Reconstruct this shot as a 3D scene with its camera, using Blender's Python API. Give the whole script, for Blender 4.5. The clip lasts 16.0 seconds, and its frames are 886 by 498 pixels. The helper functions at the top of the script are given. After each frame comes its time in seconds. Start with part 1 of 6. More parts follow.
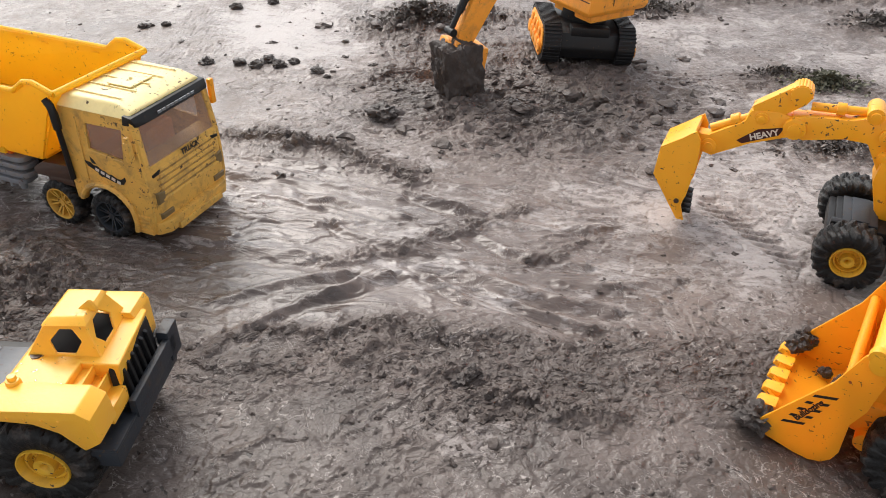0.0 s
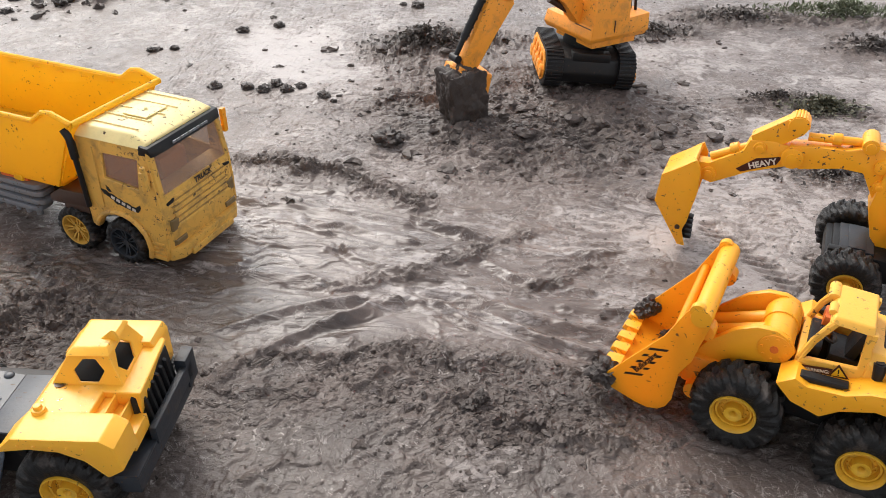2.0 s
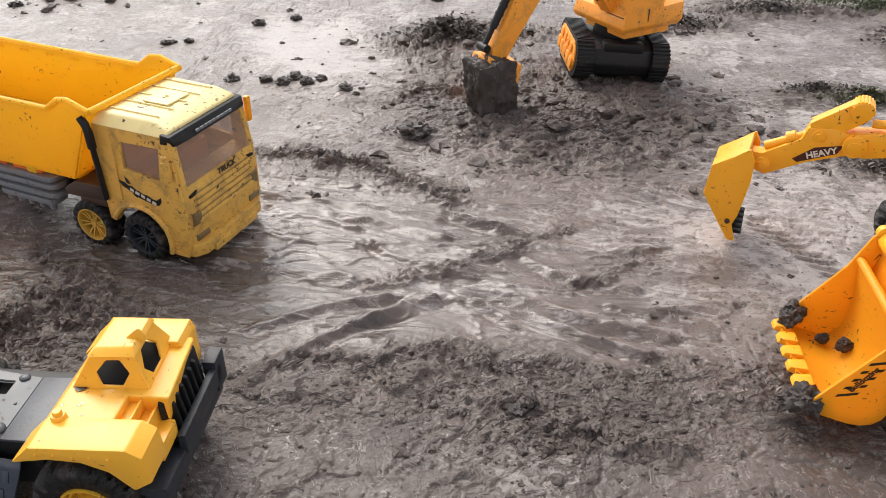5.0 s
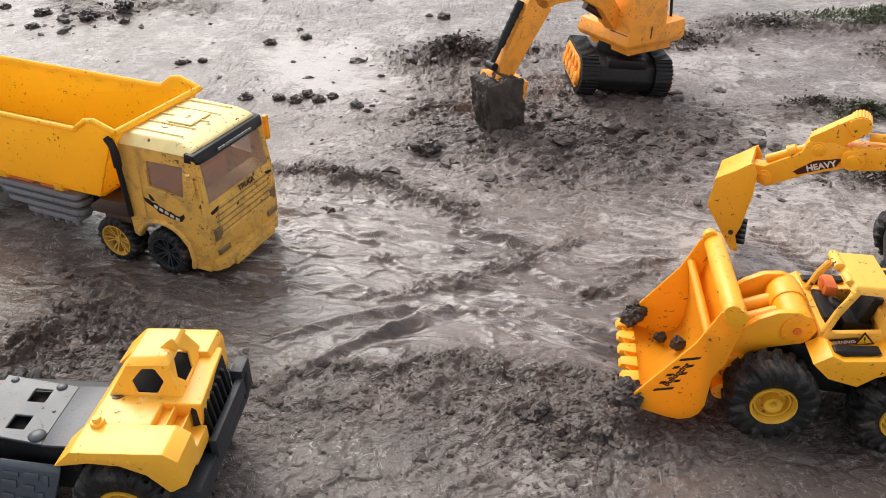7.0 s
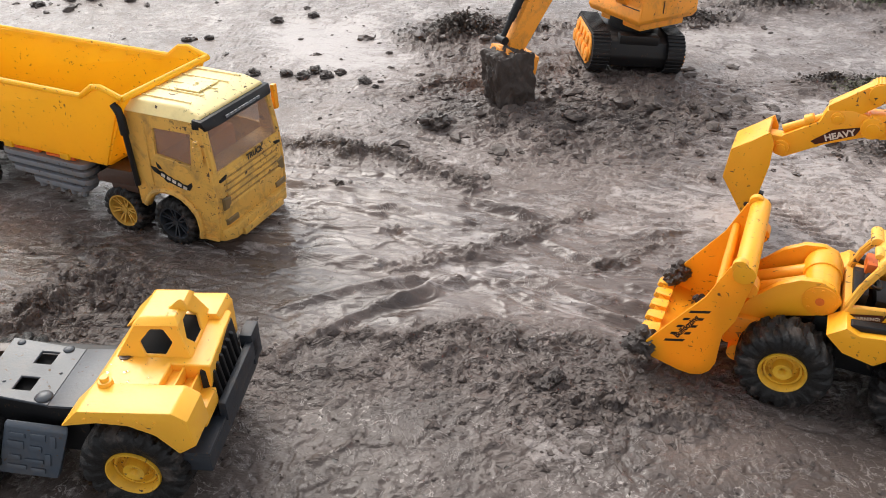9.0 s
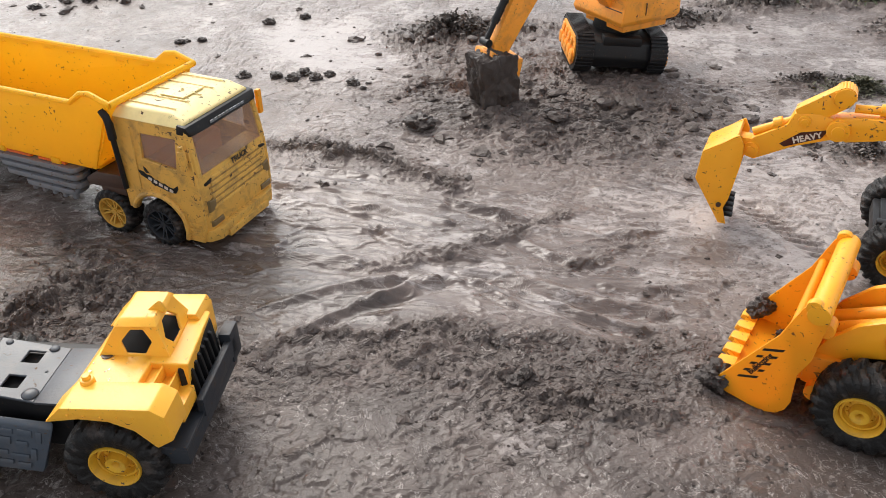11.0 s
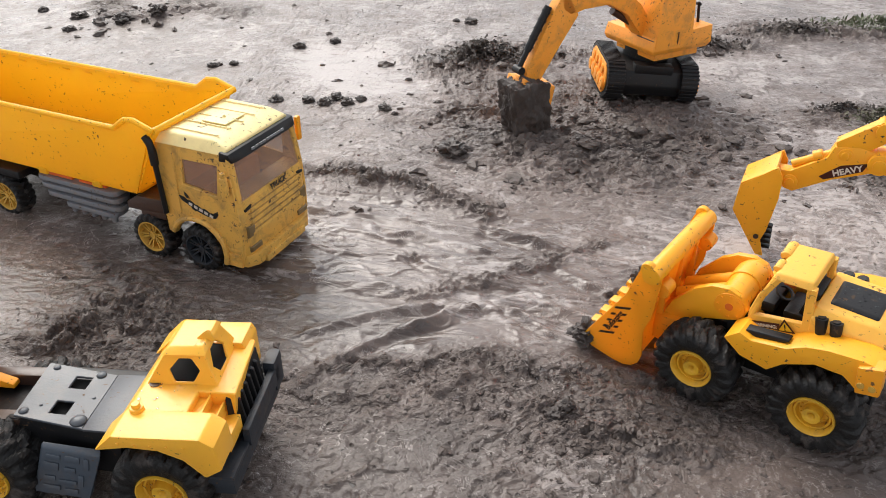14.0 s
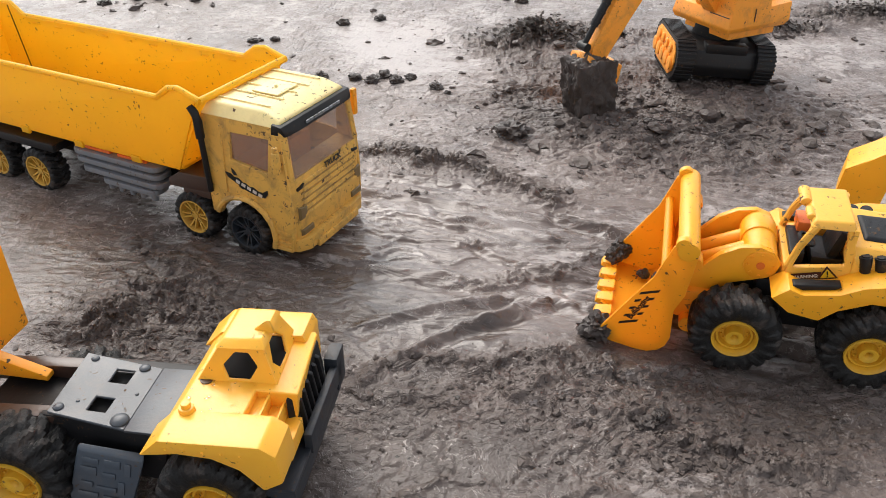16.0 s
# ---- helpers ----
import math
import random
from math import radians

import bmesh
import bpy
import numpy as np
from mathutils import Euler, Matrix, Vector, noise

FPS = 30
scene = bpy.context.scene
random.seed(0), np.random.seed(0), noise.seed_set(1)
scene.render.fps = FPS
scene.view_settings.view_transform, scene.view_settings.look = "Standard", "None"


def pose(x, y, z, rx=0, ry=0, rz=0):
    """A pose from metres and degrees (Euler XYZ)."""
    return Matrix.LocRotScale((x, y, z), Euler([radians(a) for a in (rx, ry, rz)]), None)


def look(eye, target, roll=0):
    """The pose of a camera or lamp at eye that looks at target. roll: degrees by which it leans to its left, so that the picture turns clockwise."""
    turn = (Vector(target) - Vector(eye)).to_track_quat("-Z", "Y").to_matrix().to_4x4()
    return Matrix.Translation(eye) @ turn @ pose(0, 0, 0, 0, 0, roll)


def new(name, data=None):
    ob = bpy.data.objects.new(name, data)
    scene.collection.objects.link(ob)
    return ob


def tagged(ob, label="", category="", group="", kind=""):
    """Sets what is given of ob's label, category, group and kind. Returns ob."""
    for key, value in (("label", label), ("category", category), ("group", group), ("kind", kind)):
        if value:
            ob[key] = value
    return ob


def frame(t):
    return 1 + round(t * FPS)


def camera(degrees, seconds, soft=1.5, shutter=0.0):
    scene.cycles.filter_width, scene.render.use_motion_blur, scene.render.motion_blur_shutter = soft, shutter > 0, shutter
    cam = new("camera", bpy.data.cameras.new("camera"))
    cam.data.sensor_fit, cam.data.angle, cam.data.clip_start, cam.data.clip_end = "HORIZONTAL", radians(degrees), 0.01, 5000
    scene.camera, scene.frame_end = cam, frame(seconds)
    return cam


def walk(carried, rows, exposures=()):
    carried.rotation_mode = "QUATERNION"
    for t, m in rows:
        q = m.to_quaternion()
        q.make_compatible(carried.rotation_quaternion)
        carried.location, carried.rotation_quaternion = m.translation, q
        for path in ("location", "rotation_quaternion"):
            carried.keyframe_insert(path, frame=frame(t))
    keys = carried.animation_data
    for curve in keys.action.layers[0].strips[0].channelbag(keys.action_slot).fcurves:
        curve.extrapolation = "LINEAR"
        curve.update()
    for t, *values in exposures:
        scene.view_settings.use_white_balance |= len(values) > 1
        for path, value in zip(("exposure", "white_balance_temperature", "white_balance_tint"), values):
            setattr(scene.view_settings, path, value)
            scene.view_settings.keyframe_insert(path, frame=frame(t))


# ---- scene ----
cam = camera(59.2, 16.0, soft=0.75)
METRES, EYE, TILT, LEAN, TURN = 0.42, 0.4554, -34.69, -0.56, 0.0
ROWS = [
    (0.0, 0.0, 0.0, 0.0, 0.0, 0.0, -0.0),
    (0.5, -0.0145, -0.0013, 0.0015, 0.03, -0.16, 0.02),
    (1.0, 0.0043, -0.0171, 0.0189, -0.03, 0.09, 0.03),
    (1.5, 0.0084, -0.0307, 0.0337, -0.07, 0.46, 0.01),
    (2.0, -0.0204, -0.0463, 0.0345, -0.1, 0.85, 0.01),
    (2.5, -0.06, -0.0405, 0.0275, -0.03, 1.06, 0.01),
    (3.0, -0.0857, -0.0086, 0.0172, 0.02, 1.0, -0.01),
    (3.5, -0.1106, 0.0487, 0.0069, 0.09, 0.86, -0.08),
    (4.0, -0.1088, 0.1006, -0.0014, 0.13, 0.73, -0.18),
    (6.5, -0.0902, -0.0123, 0.0428, 0.36, 2.06, 0.48),
    (7.0, -0.1235, 0.0022, 0.013, 0.42, 2.12, 0.47),
    (7.5, -0.1455, 0.0112, -0.0015, 0.52, 2.01, 0.43),
    (8.0, -0.145, 0.0353, -0.0292, 0.57, 1.84, 0.35),
    (8.5, -0.1578, 0.0446, -0.0346, 0.68, 1.61, 0.29),
    (9.0, -0.1388, 0.0307, -0.038, 0.76, 1.55, 0.3),
    (11.5, -0.074, -0.0334, -0.0144, 1.16, 1.1, 0.5),
    (12.0, -0.075, -0.032, 0.0033, 1.22, 1.47, 0.67),
    (12.5, -0.0997, -0.0358, 0.0077, 1.35, 1.91, 0.7),
    (13.0, -0.1221, -0.0472, -0.0032, 1.5, 2.41, 0.61),
    (13.5, -0.1276, -0.0309, -0.0019, 1.84, 2.49, 0.09),
    (14.0, -0.1347, -0.0297, -0.0018, 1.99, 2.51, -0.35),
    (14.5, -0.1758, -0.023, 0.0062, 2.39, 2.44, -0.62),
    (15.0, -0.1885, -0.0098, 0.0001, 2.97, 2.4, -0.86),
    (15.5, -0.22, 0.066, -0.0052, 3.22, 2.24, -1.07),
    (16.0, -0.2468, 0.1366, -0.0084, 3.52, 1.9, -1.57),
]
walk(cam, [(t, pose(0, 0, EYE, TILT, LEAN, TURN) @ pose(METRES * x, METRES * y, METRES * z, 90 + pitch, roll, yaw)) for t, x, y, z, yaw, pitch, roll in ROWS])

# ---- light: bright overcast sky ----
world = bpy.data.worlds.new("overcast_sky")
scene.world = world
world.use_nodes = True
wn, wl = world.node_tree.nodes, world.node_tree.links
bg = wn["Background"]
sky = wn.new("ShaderNodeTexSky")
sky.sky_type, sky.sun_disc = "NISHITA", False
sky.sun_elevation, sky.sun_rotation = radians(47), radians(-31)
sky.air_density, sky.dust_density, sky.ozone_density = 1.0, 1.6, 1.0
grey = wn.new("ShaderNodeHueSaturation")
grey.inputs["Saturation"].default_value = 0.22
wl.new(sky.outputs["Color"], grey.inputs["Color"])
wl.new(grey.outputs["Color"], bg.inputs["Color"])
bg.inputs["Strength"].default_value = 0.130
sun_data = bpy.data.lights.new("sun", "SUN")
sun_data.energy, sun_data.angle, sun_data.color = 1.35, radians(42), (1.0, 0.94, 0.86)
sun = new("sun", sun_data)
sun.matrix_world = look((-1.05, 1.75, 2.15), (0, 0, 0))
scene.view_settings.exposure = 1.0

# ---- material helpers ----


def node_material(name, rough=0.5, metal=0.0):
    m = bpy.data.materials.new(name)
    m.use_nodes = True
    n, l = m.node_tree.nodes, m.node_tree.links
    b = n["Principled BSDF"]
    b.inputs["Roughness"].default_value, b.inputs["Metallic"].default_value = rough, metal
    return m, n, l, b


def tex_noise(n, l, coord, scale, detail=4.0, rough=0.55, distort=0.0):
    t = n.new("ShaderNodeTexNoise")
    t.inputs["Scale"].default_value, t.inputs["Detail"].default_value = scale, detail
    t.inputs["Roughness"].default_value, t.inputs["Distortion"].default_value = rough, distort
    l.new(coord, t.inputs["Vector"])
    return t.outputs["Fac"]


def ramp(n, l, fac, stops):
    r = n.new("ShaderNodeValToRGB")
    while len(r.color_ramp.elements) < len(stops):
        r.color_ramp.elements.new(0.5)
    for e, (p, c) in zip(r.color_ramp.elements, stops):
        e.position, e.color = p, (c, c, c, 1) if isinstance(c, float) else (*c, 1)
    l.new(fac, r.inputs["Fac"])
    return r.outputs["Color"]


def mix(n, l, fac, a, b, how="MIX"):
    x = n.new("ShaderNodeMix")
    x.data_type, x.blend_type = "RGBA", how
    for s, v in ((x.inputs[0], fac), (x.inputs[6], a), (x.inputs[7], b)):
        if isinstance(v, (int, float)):
            s.default_value = v
        elif isinstance(v, tuple):
            s.default_value = (*v, 1)
        else:
            l.new(v, s)
    return x.outputs[2]


def calc(n, l, how, a, b):
    x = n.new("ShaderNodeMath")
    x.operation = how
    for s, v in ((x.inputs[0], a), (x.inputs[1], b)):
        if isinstance(v, (int, float)):
            s.default_value = v
        else:
            l.new(v, s)
    return x.outputs[0]


def bump(n, l, b, height, dist, strength=1.0):
    u = n.new("ShaderNodeBump")
    u.inputs["Distance"].default_value, u.inputs["Strength"].default_value = dist, strength
    l.new(height, u.inputs["Height"])
    l.new(u.outputs["Normal"], b.inputs["Normal"])


MUD = (0.055, 0.044, 0.038)


def plastic(name, colour, rough=0.38, specks=0.6, film=0.0, sss=0.0, size=1.0, glow=0.0):
    """Moulded toy plastic with mud flecks and, where film > 0, a dried film of mud."""
    m, n, l, b = node_material(name, rough)
    co = n.new("ShaderNodeTexCoord").outputs["Object"]
    big = tex_noise(n, l, co, 26, 5, 0.6)
    tone = mix(n, l, ramp(n, l, big, ((0.3, 0.0), (0.75, 1.0))), tuple(c * 0.93 for c in colour), colour)
    if film:
        filmed = ramp(n, l, tex_noise(n, l, co, 48, 7, 0.68, 0.6), ((0.48, 0.0), (0.66, film)))
        tone = mix(n, l, filmed, tone, (0.20, 0.125, 0.055))
    fleck = tex_noise(n, l, co, 240 * size, 2, 0.5, 0.6)
    where = tex_noise(n, l, co, 17, 3)
    spots = calc(n, l, "MULTIPLY", ramp(n, l, fleck, ((0.685 - 0.05 * specks, 0.0), (0.715 - 0.05 * specks, 1.0))), ramp(n, l, where, ((0.42, 0.0), (0.56, 1.0))))
    splash = ramp(n, l, tex_noise(n, l, co, 95 * size, 3, 0.55, 0.8), ((0.755 - 0.04 * specks, 0.0), (0.775 - 0.04 * specks, 1.0)))
    spots = calc(n, l, "MAXIMUM", spots, splash)
    tone = mix(n, l, spots, tone, (0.085, 0.05, 0.028))
    l.new(tone, b.inputs["Base Color"])
    l.new(mix(n, l, spots, ramp(n, l, big, ((0.2, rough - 0.06), (0.8, rough + 0.14))), (0.8, 0.8, 0.8)), b.inputs["Roughness"])
    b.inputs["Subsurface Weight"].default_value = sss
    b.inputs["Subsurface Radius"].default_value = (0.006, 0.003, 0.001)
    if glow:
        # thin plastic that lets some daylight through
        tl, mx = n.new("ShaderNodeBsdfTranslucent"), n.new("ShaderNodeMixShader")
        l.new(mix(n, l, 0.4, tone, (1.0, 0.72, 0.18)), tl.inputs["Color"])
        mx.inputs[0].default_value = glow
        l.new(b.outputs[0], mx.inputs[1])
        l.new(tl.outputs[0], mx.inputs[2])
        l.new(mx.outputs[0], n["Material Output"].inputs["Surface"])
    bump(n, l, b, mix(n, l, spots, tex_noise(n, l, co, 420, 2), (1.0, 1.0, 1.0)), 0.0004, 0.35)
    return m


YELLOW = plastic("yellow_plastic", (0.97, 0.420, 0.016), 0.36, 0.6, 0.0, 0.08)
WET_YELLOW = plastic("wet_yellow_plastic", (0.97, 0.48, 0.042), 0.30, 0.35, 0.0, 0.08)
ORANGE_YELLOW = plastic("orange_yellow_plastic", (0.97, 0.370, 0.014), 0.36, 0.7, 0.0, 0.08)
BED_YELLOW = plastic("dump_bed_plastic", (1.0, 0.64, 0.022), 0.4, 0.35, 0.0, 0.0, 1.0, 0.42)
THIN_YELLOW = plastic("thin_bucket_plastic", (1.0, 0.46, 0.020), 0.36, 0.5, 0.0, 0.0, 1.0, 0.38)
PALE_YELLOW = plastic("pale_yellow_plastic", (0.92, 0.47, 0.060), 0.4, 0.9, 0.10, 0.05)
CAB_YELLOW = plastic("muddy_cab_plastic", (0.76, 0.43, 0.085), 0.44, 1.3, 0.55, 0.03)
# roof base colour is paler than the cab sides
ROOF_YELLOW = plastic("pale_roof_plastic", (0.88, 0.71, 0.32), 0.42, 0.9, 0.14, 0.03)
ORANGE = plastic("excavator_orange_plastic", (0.96, 0.365, 0.035), 0.44, 0.8, 0.34, 0.04)
RIM_YELLOW = plastic("rim_plastic", (0.74, 0.40, 0.025), 0.42, 0.6, 0.32)
RIM_GOLD = plastic("gold_rim_plastic", (0.62, 0.36, 0.06), 0.4, 0.7, 0.35)
BLACK = plastic("black_plastic", (0.009, 0.009, 0.010), 0.42, 0.3)
BLACK.node_tree.nodes["Principled BSDF"].inputs["Specular IOR Level"].default_value = 0.3
GREY = plastic("slate_grey_plastic", (0.052, 0.060, 0.072), 0.36, 0.2, 0.1)
GREY_BLUE = plastic("blue_grey_plastic", (0.020, 0.025, 0.033), 0.5, 0.5, 0.12)
LIGHT_GREY = plastic("tank_grey_plastic", (0.19, 0.20, 0.22), 0.4, 0.6, 0.25)
BROWN = plastic("dark_brown_rail", (0.06, 0.032, 0.022), 0.32, 0.4)
STEP_BLUE = plastic("step_blue_grey_plastic", (0.048, 0.062, 0.082), 0.4, 0.5, 0.15)
RED_ORANGE = plastic("red_orange_plastic", (0.75, 0.16, 0.02), 0.4, 0.4)


def tyre_material():
    m, n, l, b = node_material("muddy_rubber", 0.62)
    b.inputs["Specular IOR Level"].default_value = 0.35
    co = n.new("ShaderNodeTexCoord").outputs["Object"]
    dirt = ramp(n, l, tex_noise(n, l, co, 60, 6, 0.65), ((0.54, 0.0), (0.62, 0.9)))
    l.new(mix(n, l, dirt, (0.009, 0.0085, 0.0085), (0.062, 0.050, 0.044)), b.inputs["Base Color"])
    l.new(ramp(n, l, tex_noise(n, l, co, 90, 3), ((0.35, 0.28), (0.7, 0.75))), b.inputs["Roughness"])
    bump(n, l, b, tex_noise(n, l, co, 230, 5, 0.65), 0.0022, 0.8)
    return m


TYRE = tyre_material()


def clod_material(name, dark, light):
    m, n, l, b = node_material(name, 0.6)
    co = n.new("ShaderNodeTexCoord").outputs["Object"]
    l.new(mix(n, l, tex_noise(n, l, co, 70, 5), dark, light), b.inputs["Base Color"])
    l.new(ramp(n, l, tex_noise(n, l, co, 45, 3), ((0.35, 0.3), (0.65, 0.75))), b.inputs["Roughness"])
    bump(n, l, b, tex_noise(n, l, co, 260, 6, 0.7), 0.002, 0.8)
    return m


CLOD = clod_material("wet_clod_mud", (0.018, 0.013, 0.011), (0.080, 0.060, 0.052))
CRUMB = clod_material("crumb_mud", (0.035, 0.026, 0.022), (0.140, 0.108, 0.094))


def plain(name, colour, rough=0.5):
    m, n, l, b = node_material(name, rough)
    co = n.new("ShaderNodeTexCoord").outputs["Object"]
    l.new(mix(n, l, tex_noise(n, l, co, 120, 4), tuple(0.75 * c for c in colour), colour), b.inputs["Base Color"])
    return m


STICKER = plain("sticker_dark", (0.06, 0.014, 0.01), 0.35)
STICKER_BLACK = plain("sticker_black", (0.012, 0.012, 0.012), 0.4)
LETTER = plain("sticker_white", (0.75, 0.68, 0.6), 0.4)
WARN_YELLOW = plain("warning_yellow", (0.85, 0.5, 0.02), 0.4)
# near-black, for slabs that paint the shade seen through holes
HOLE_SHADE = plain("hole_shade_black", (0.004, 0.004, 0.004), 1.0)
LEAF = plain("wilted_leaf", (0.11, 0.105, 0.065), 0.6)
GRASS = plain("dull_grass", (0.15, 0.165, 0.095), 0.55)
TWIG = plain("dark_litter", (0.11, 0.09, 0.078), 0.5)
AMBER = plain("amber_seat", (0.72, 0.22, 0.03), 0.5)
CAKED = plastic("caked_mud", (0.48, 0.28, 0.07), 0.7, 1.5, 0.95)
LAMP_LENS = plain("dim_lamp", (0.20, 0.13, 0.05), 0.3)


def glass_material():
    m, n, l, b = node_material("mud_filmed_glass", 0.18)
    co = n.new("ShaderNodeTexCoord").outputs["Object"]
    l.new(mix(n, l, tex_noise(n, l, co, 60, 4), (0.52, 0.33, 0.23), (0.28, 0.19, 0.15)), b.inputs["Base Color"])
    b.inputs["Alpha"].default_value = 0.40
    b.inputs["Coat Weight"].default_value = 0.5
    return m


GLASS = glass_material()


def water_material():
    m, n, l, b = node_material("puddle_water", 0.04)
    b.inputs["Base Color"].default_value = (0.05, 0.045, 0.04, 1)
    co = n.new("ShaderNodeTexCoord").outputs["Object"]
    b.inputs["Alpha"].default_value = 0.75
    bump(n, l, b, tex_noise(n, l, co, 14, 3, 0.5, 1.0), 0.002, 0.12)
    return m


WATER = water_material()


def drop_material():
    m, n, l, b = node_material("clear_drop", 0.02)
    b.inputs["Base Color"].default_value = (1, 1, 1, 1)
    b.inputs["Transmission Weight"].default_value, b.inputs["IOR"].default_value = 1.0, 1.33
    return m


DROP = drop_material()


def stretched(n, l, coord, turn, along, across):
    """Coordinates turned about z and drawn out, for streaks."""
    m = n.new("ShaderNodeMapping")
    m.vector_type = "TEXTURE"
    m.inputs["Rotation"].default_value = (0, 0, radians(turn))
    m.inputs["Scale"].default_value = (along, across, 1)
    l.new(coord, m.inputs["Vector"])
    return m.outputs["Vector"]


def ground_material():
    """Wet tidal mud. The mesh carries four fields: how wet, how pale with silt and painted sky sheen, how torn up and
    how soaked it lies.
    """
    m, n, l, b = node_material("wet_mud", 0.5)
    co = n.new("ShaderNodeTexCoord").outputs["Object"]
    at = n.new("ShaderNodeAttribute")
    at.attribute_name = "lie"
    sep = n.new("ShaderNodeSeparateColor")
    l.new(at.outputs["Color"], sep.inputs["Color"])
    wet, silt_sheen, torn, soak = sep.outputs["Red"], sep.outputs["Green"], sep.outputs["Blue"], at.outputs["Alpha"]
    mul = lambda p, q: calc(n, l, "MULTIPLY", p, q)
    add = lambda p, q: calc(n, l, "ADD", p, q)
    sub = lambda p, q: calc(n, l, "SUBTRACT", p, q)
    smooth = sub(1.0, torn)
    drain = stretched(n, l, co, -16, 3.6, 1.0)
    # mud: two tones in clouds, darker where torn open
    broad = ramp(n, l, tex_noise(n, l, co, 8, 7, 0.62, 0.6), ((0.34, 0.0), (0.66, 1.0)))
    grain = tex_noise(n, l, co, 210, 5, 0.7)
    flat_mud = mix(n, l, broad, (0.100, 0.075, 0.065), (0.185, 0.145, 0.127))
    torn_mud = mix(n, l, broad, (0.080, 0.060, 0.052), (0.150, 0.115, 0.101))
    base = mix(n, l, torn, flat_mud, torn_mud)
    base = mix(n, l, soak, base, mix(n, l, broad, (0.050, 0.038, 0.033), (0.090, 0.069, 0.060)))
    # settled silt: ragged sheets on the flat; streaks where the water drained also paint sky reflection
    sheet = tex_noise(n, l, co, 20, 10, 0.70, 1.1)
    sheen_streak = tex_noise(n, l, drain, 58, 8, 0.62, 1.3)
    blot = mix(n, l, wet, sheet, sheen_streak)
    lift = add(add(mul(blot, 0.74), mul(tex_noise(n, l, co, 120, 4, 0.62, 0.5), 0.26)), mul(sub(silt_sheen, 0.5), 0.36))
    film = ramp(n, l, lift, ((0.480, 0.0), (0.496, 0.32), (0.540, 0.42), (0.552, 0.80), (0.61, 1.0)))
    base = mix(n, l, film, base, mix(n, l, wet, (0.40, 0.352, 0.330), (0.35, 0.310, 0.294)))
    # lace of foam left where the water drew back, and rims of burst bubbles
    vein = calc(n, l, "ABSOLUTE", sub(tex_noise(n, l, co, 36, 6, 0.62, 1.2), 0.5), 0.0)
    vein = ramp(n, l, vein, ((0.003, 0.9), (0.010, 0.0)))
    patchy = ramp(n, l, tex_noise(n, l, co, 13, 5, 0.6, 0.5), ((0.48, 0.0), (0.56, 1.0)))
    vein = mul(mul(vein, patchy), smooth)
    base = mix(n, l, vein, base, (0.47, 0.42, 0.395))
    ring = ramp(n, l, tex_noise(n, l, co, 130, 2, 0.5, 0.5), ((0.640, 0.0), (0.648, 0.8), (0.668, 0.8), (0.676, 0.0)))
    ring = mul(ring, mul(smooth, sub(1.0, wet)))
    base = mix(n, l, ring, base, (0.42, 0.37, 0.345))
    # dry flecks caught on the crumbs, dark grit, pin holes
    fleck = mul(ramp(n, l, tex_noise(n, l, co, 150, 5, 0.7, 0.9), ((0.585, 0.0), (0.61, 0.9))), ramp(n, l, tex_noise(n, l, co, 15, 4, 0.6), ((0.47, 0.0), (0.60, 1.0))))
    base = mix(n, l, mul(fleck, sub(1.0, mul(wet, 0.7))), base, (0.37, 0.325, 0.30))
    pepper = tex_noise(n, l, co, 380, 3, 0.6)
    base = mix(n, l, mul(ramp(n, l, pepper, ((0.33, 0.55), (0.38, 0.0))), mul(smooth, sub(1.0, wet))), base, (0.040, 0.030, 0.026))
    pit = ramp(n, l, tex_noise(n, l, co, 140, 2, 0.5, 0.3), ((0.690, 0.0), (0.705, 1.0)))
    pit = mul(pit, sub(1.0, mul(wet, 0.8)))
    base = mix(n, l, pit, base, (0.028, 0.022, 0.019))
    l.new(base, b.inputs["Base Color"])
    # gloss: nearly mirror-wet films, duller silt, matt crumbs
    dry_r = ramp(n, l, tex_noise(n, l, co, 26, 5, 0.65, 0.4), ((0.34, 0.24), (0.5, 0.40), (0.66, 0.62)))
    wet_r = ramp(n, l, tex_noise(n, l, drain, 22, 5, 0.6, 0.8), ((0.36, 0.16), (0.64, 0.36)))
    r = mix(n, l, wet, dry_r, wet_r)
    r = mix(n, l, film, r, (0.42, 0.42, 0.42))
    r = mix(n, l, mul(torn, 0.6), r, ramp(n, l, grain, ((0.35, 0.32), (0.65, 0.62))))
    l.new(r, b.inputs["Roughness"])
    b.inputs["Specular IOR Level"].default_value = 0.42
    # relief: drained ripples in the wet, broken flakes where torn, a pocked skin between
    ripple = mul(tex_noise(n, l, drain, 46, 5, 0.52, 1.4), mul(wet, 0.0034))
    flake = ramp(n, l, tex_noise(n, l, stretched(n, l, co, 12, 1.6, 1.0), 58, 4, 0.55, 0.7), ((0.34, 0.0), (0.40, 0.34), (0.46, 0.38), (0.51, 0.66), (0.56, 0.70), (0.61, 1.0)))
    crumbs = ramp(n, l, tex_noise(n, l, co, 125, 3, 0.5, 0.2), ((0.40, 0.0), (0.50, 0.45), (0.62, 1.0)))
    broken = mul(add(mul(flake, 0.0046), add(mul(crumbs, 0.0014), mul(grain, 0.0008))), torn)
    skin = mul(add(mul(tex_noise(n, l, co, 62, 6, 0.58, 0.7), 0.0028), add(mul(crumbs, 0.0003), mul(grain, 0.0004))), mul(smooth, sub(1.0, mul(wet, 0.75))))
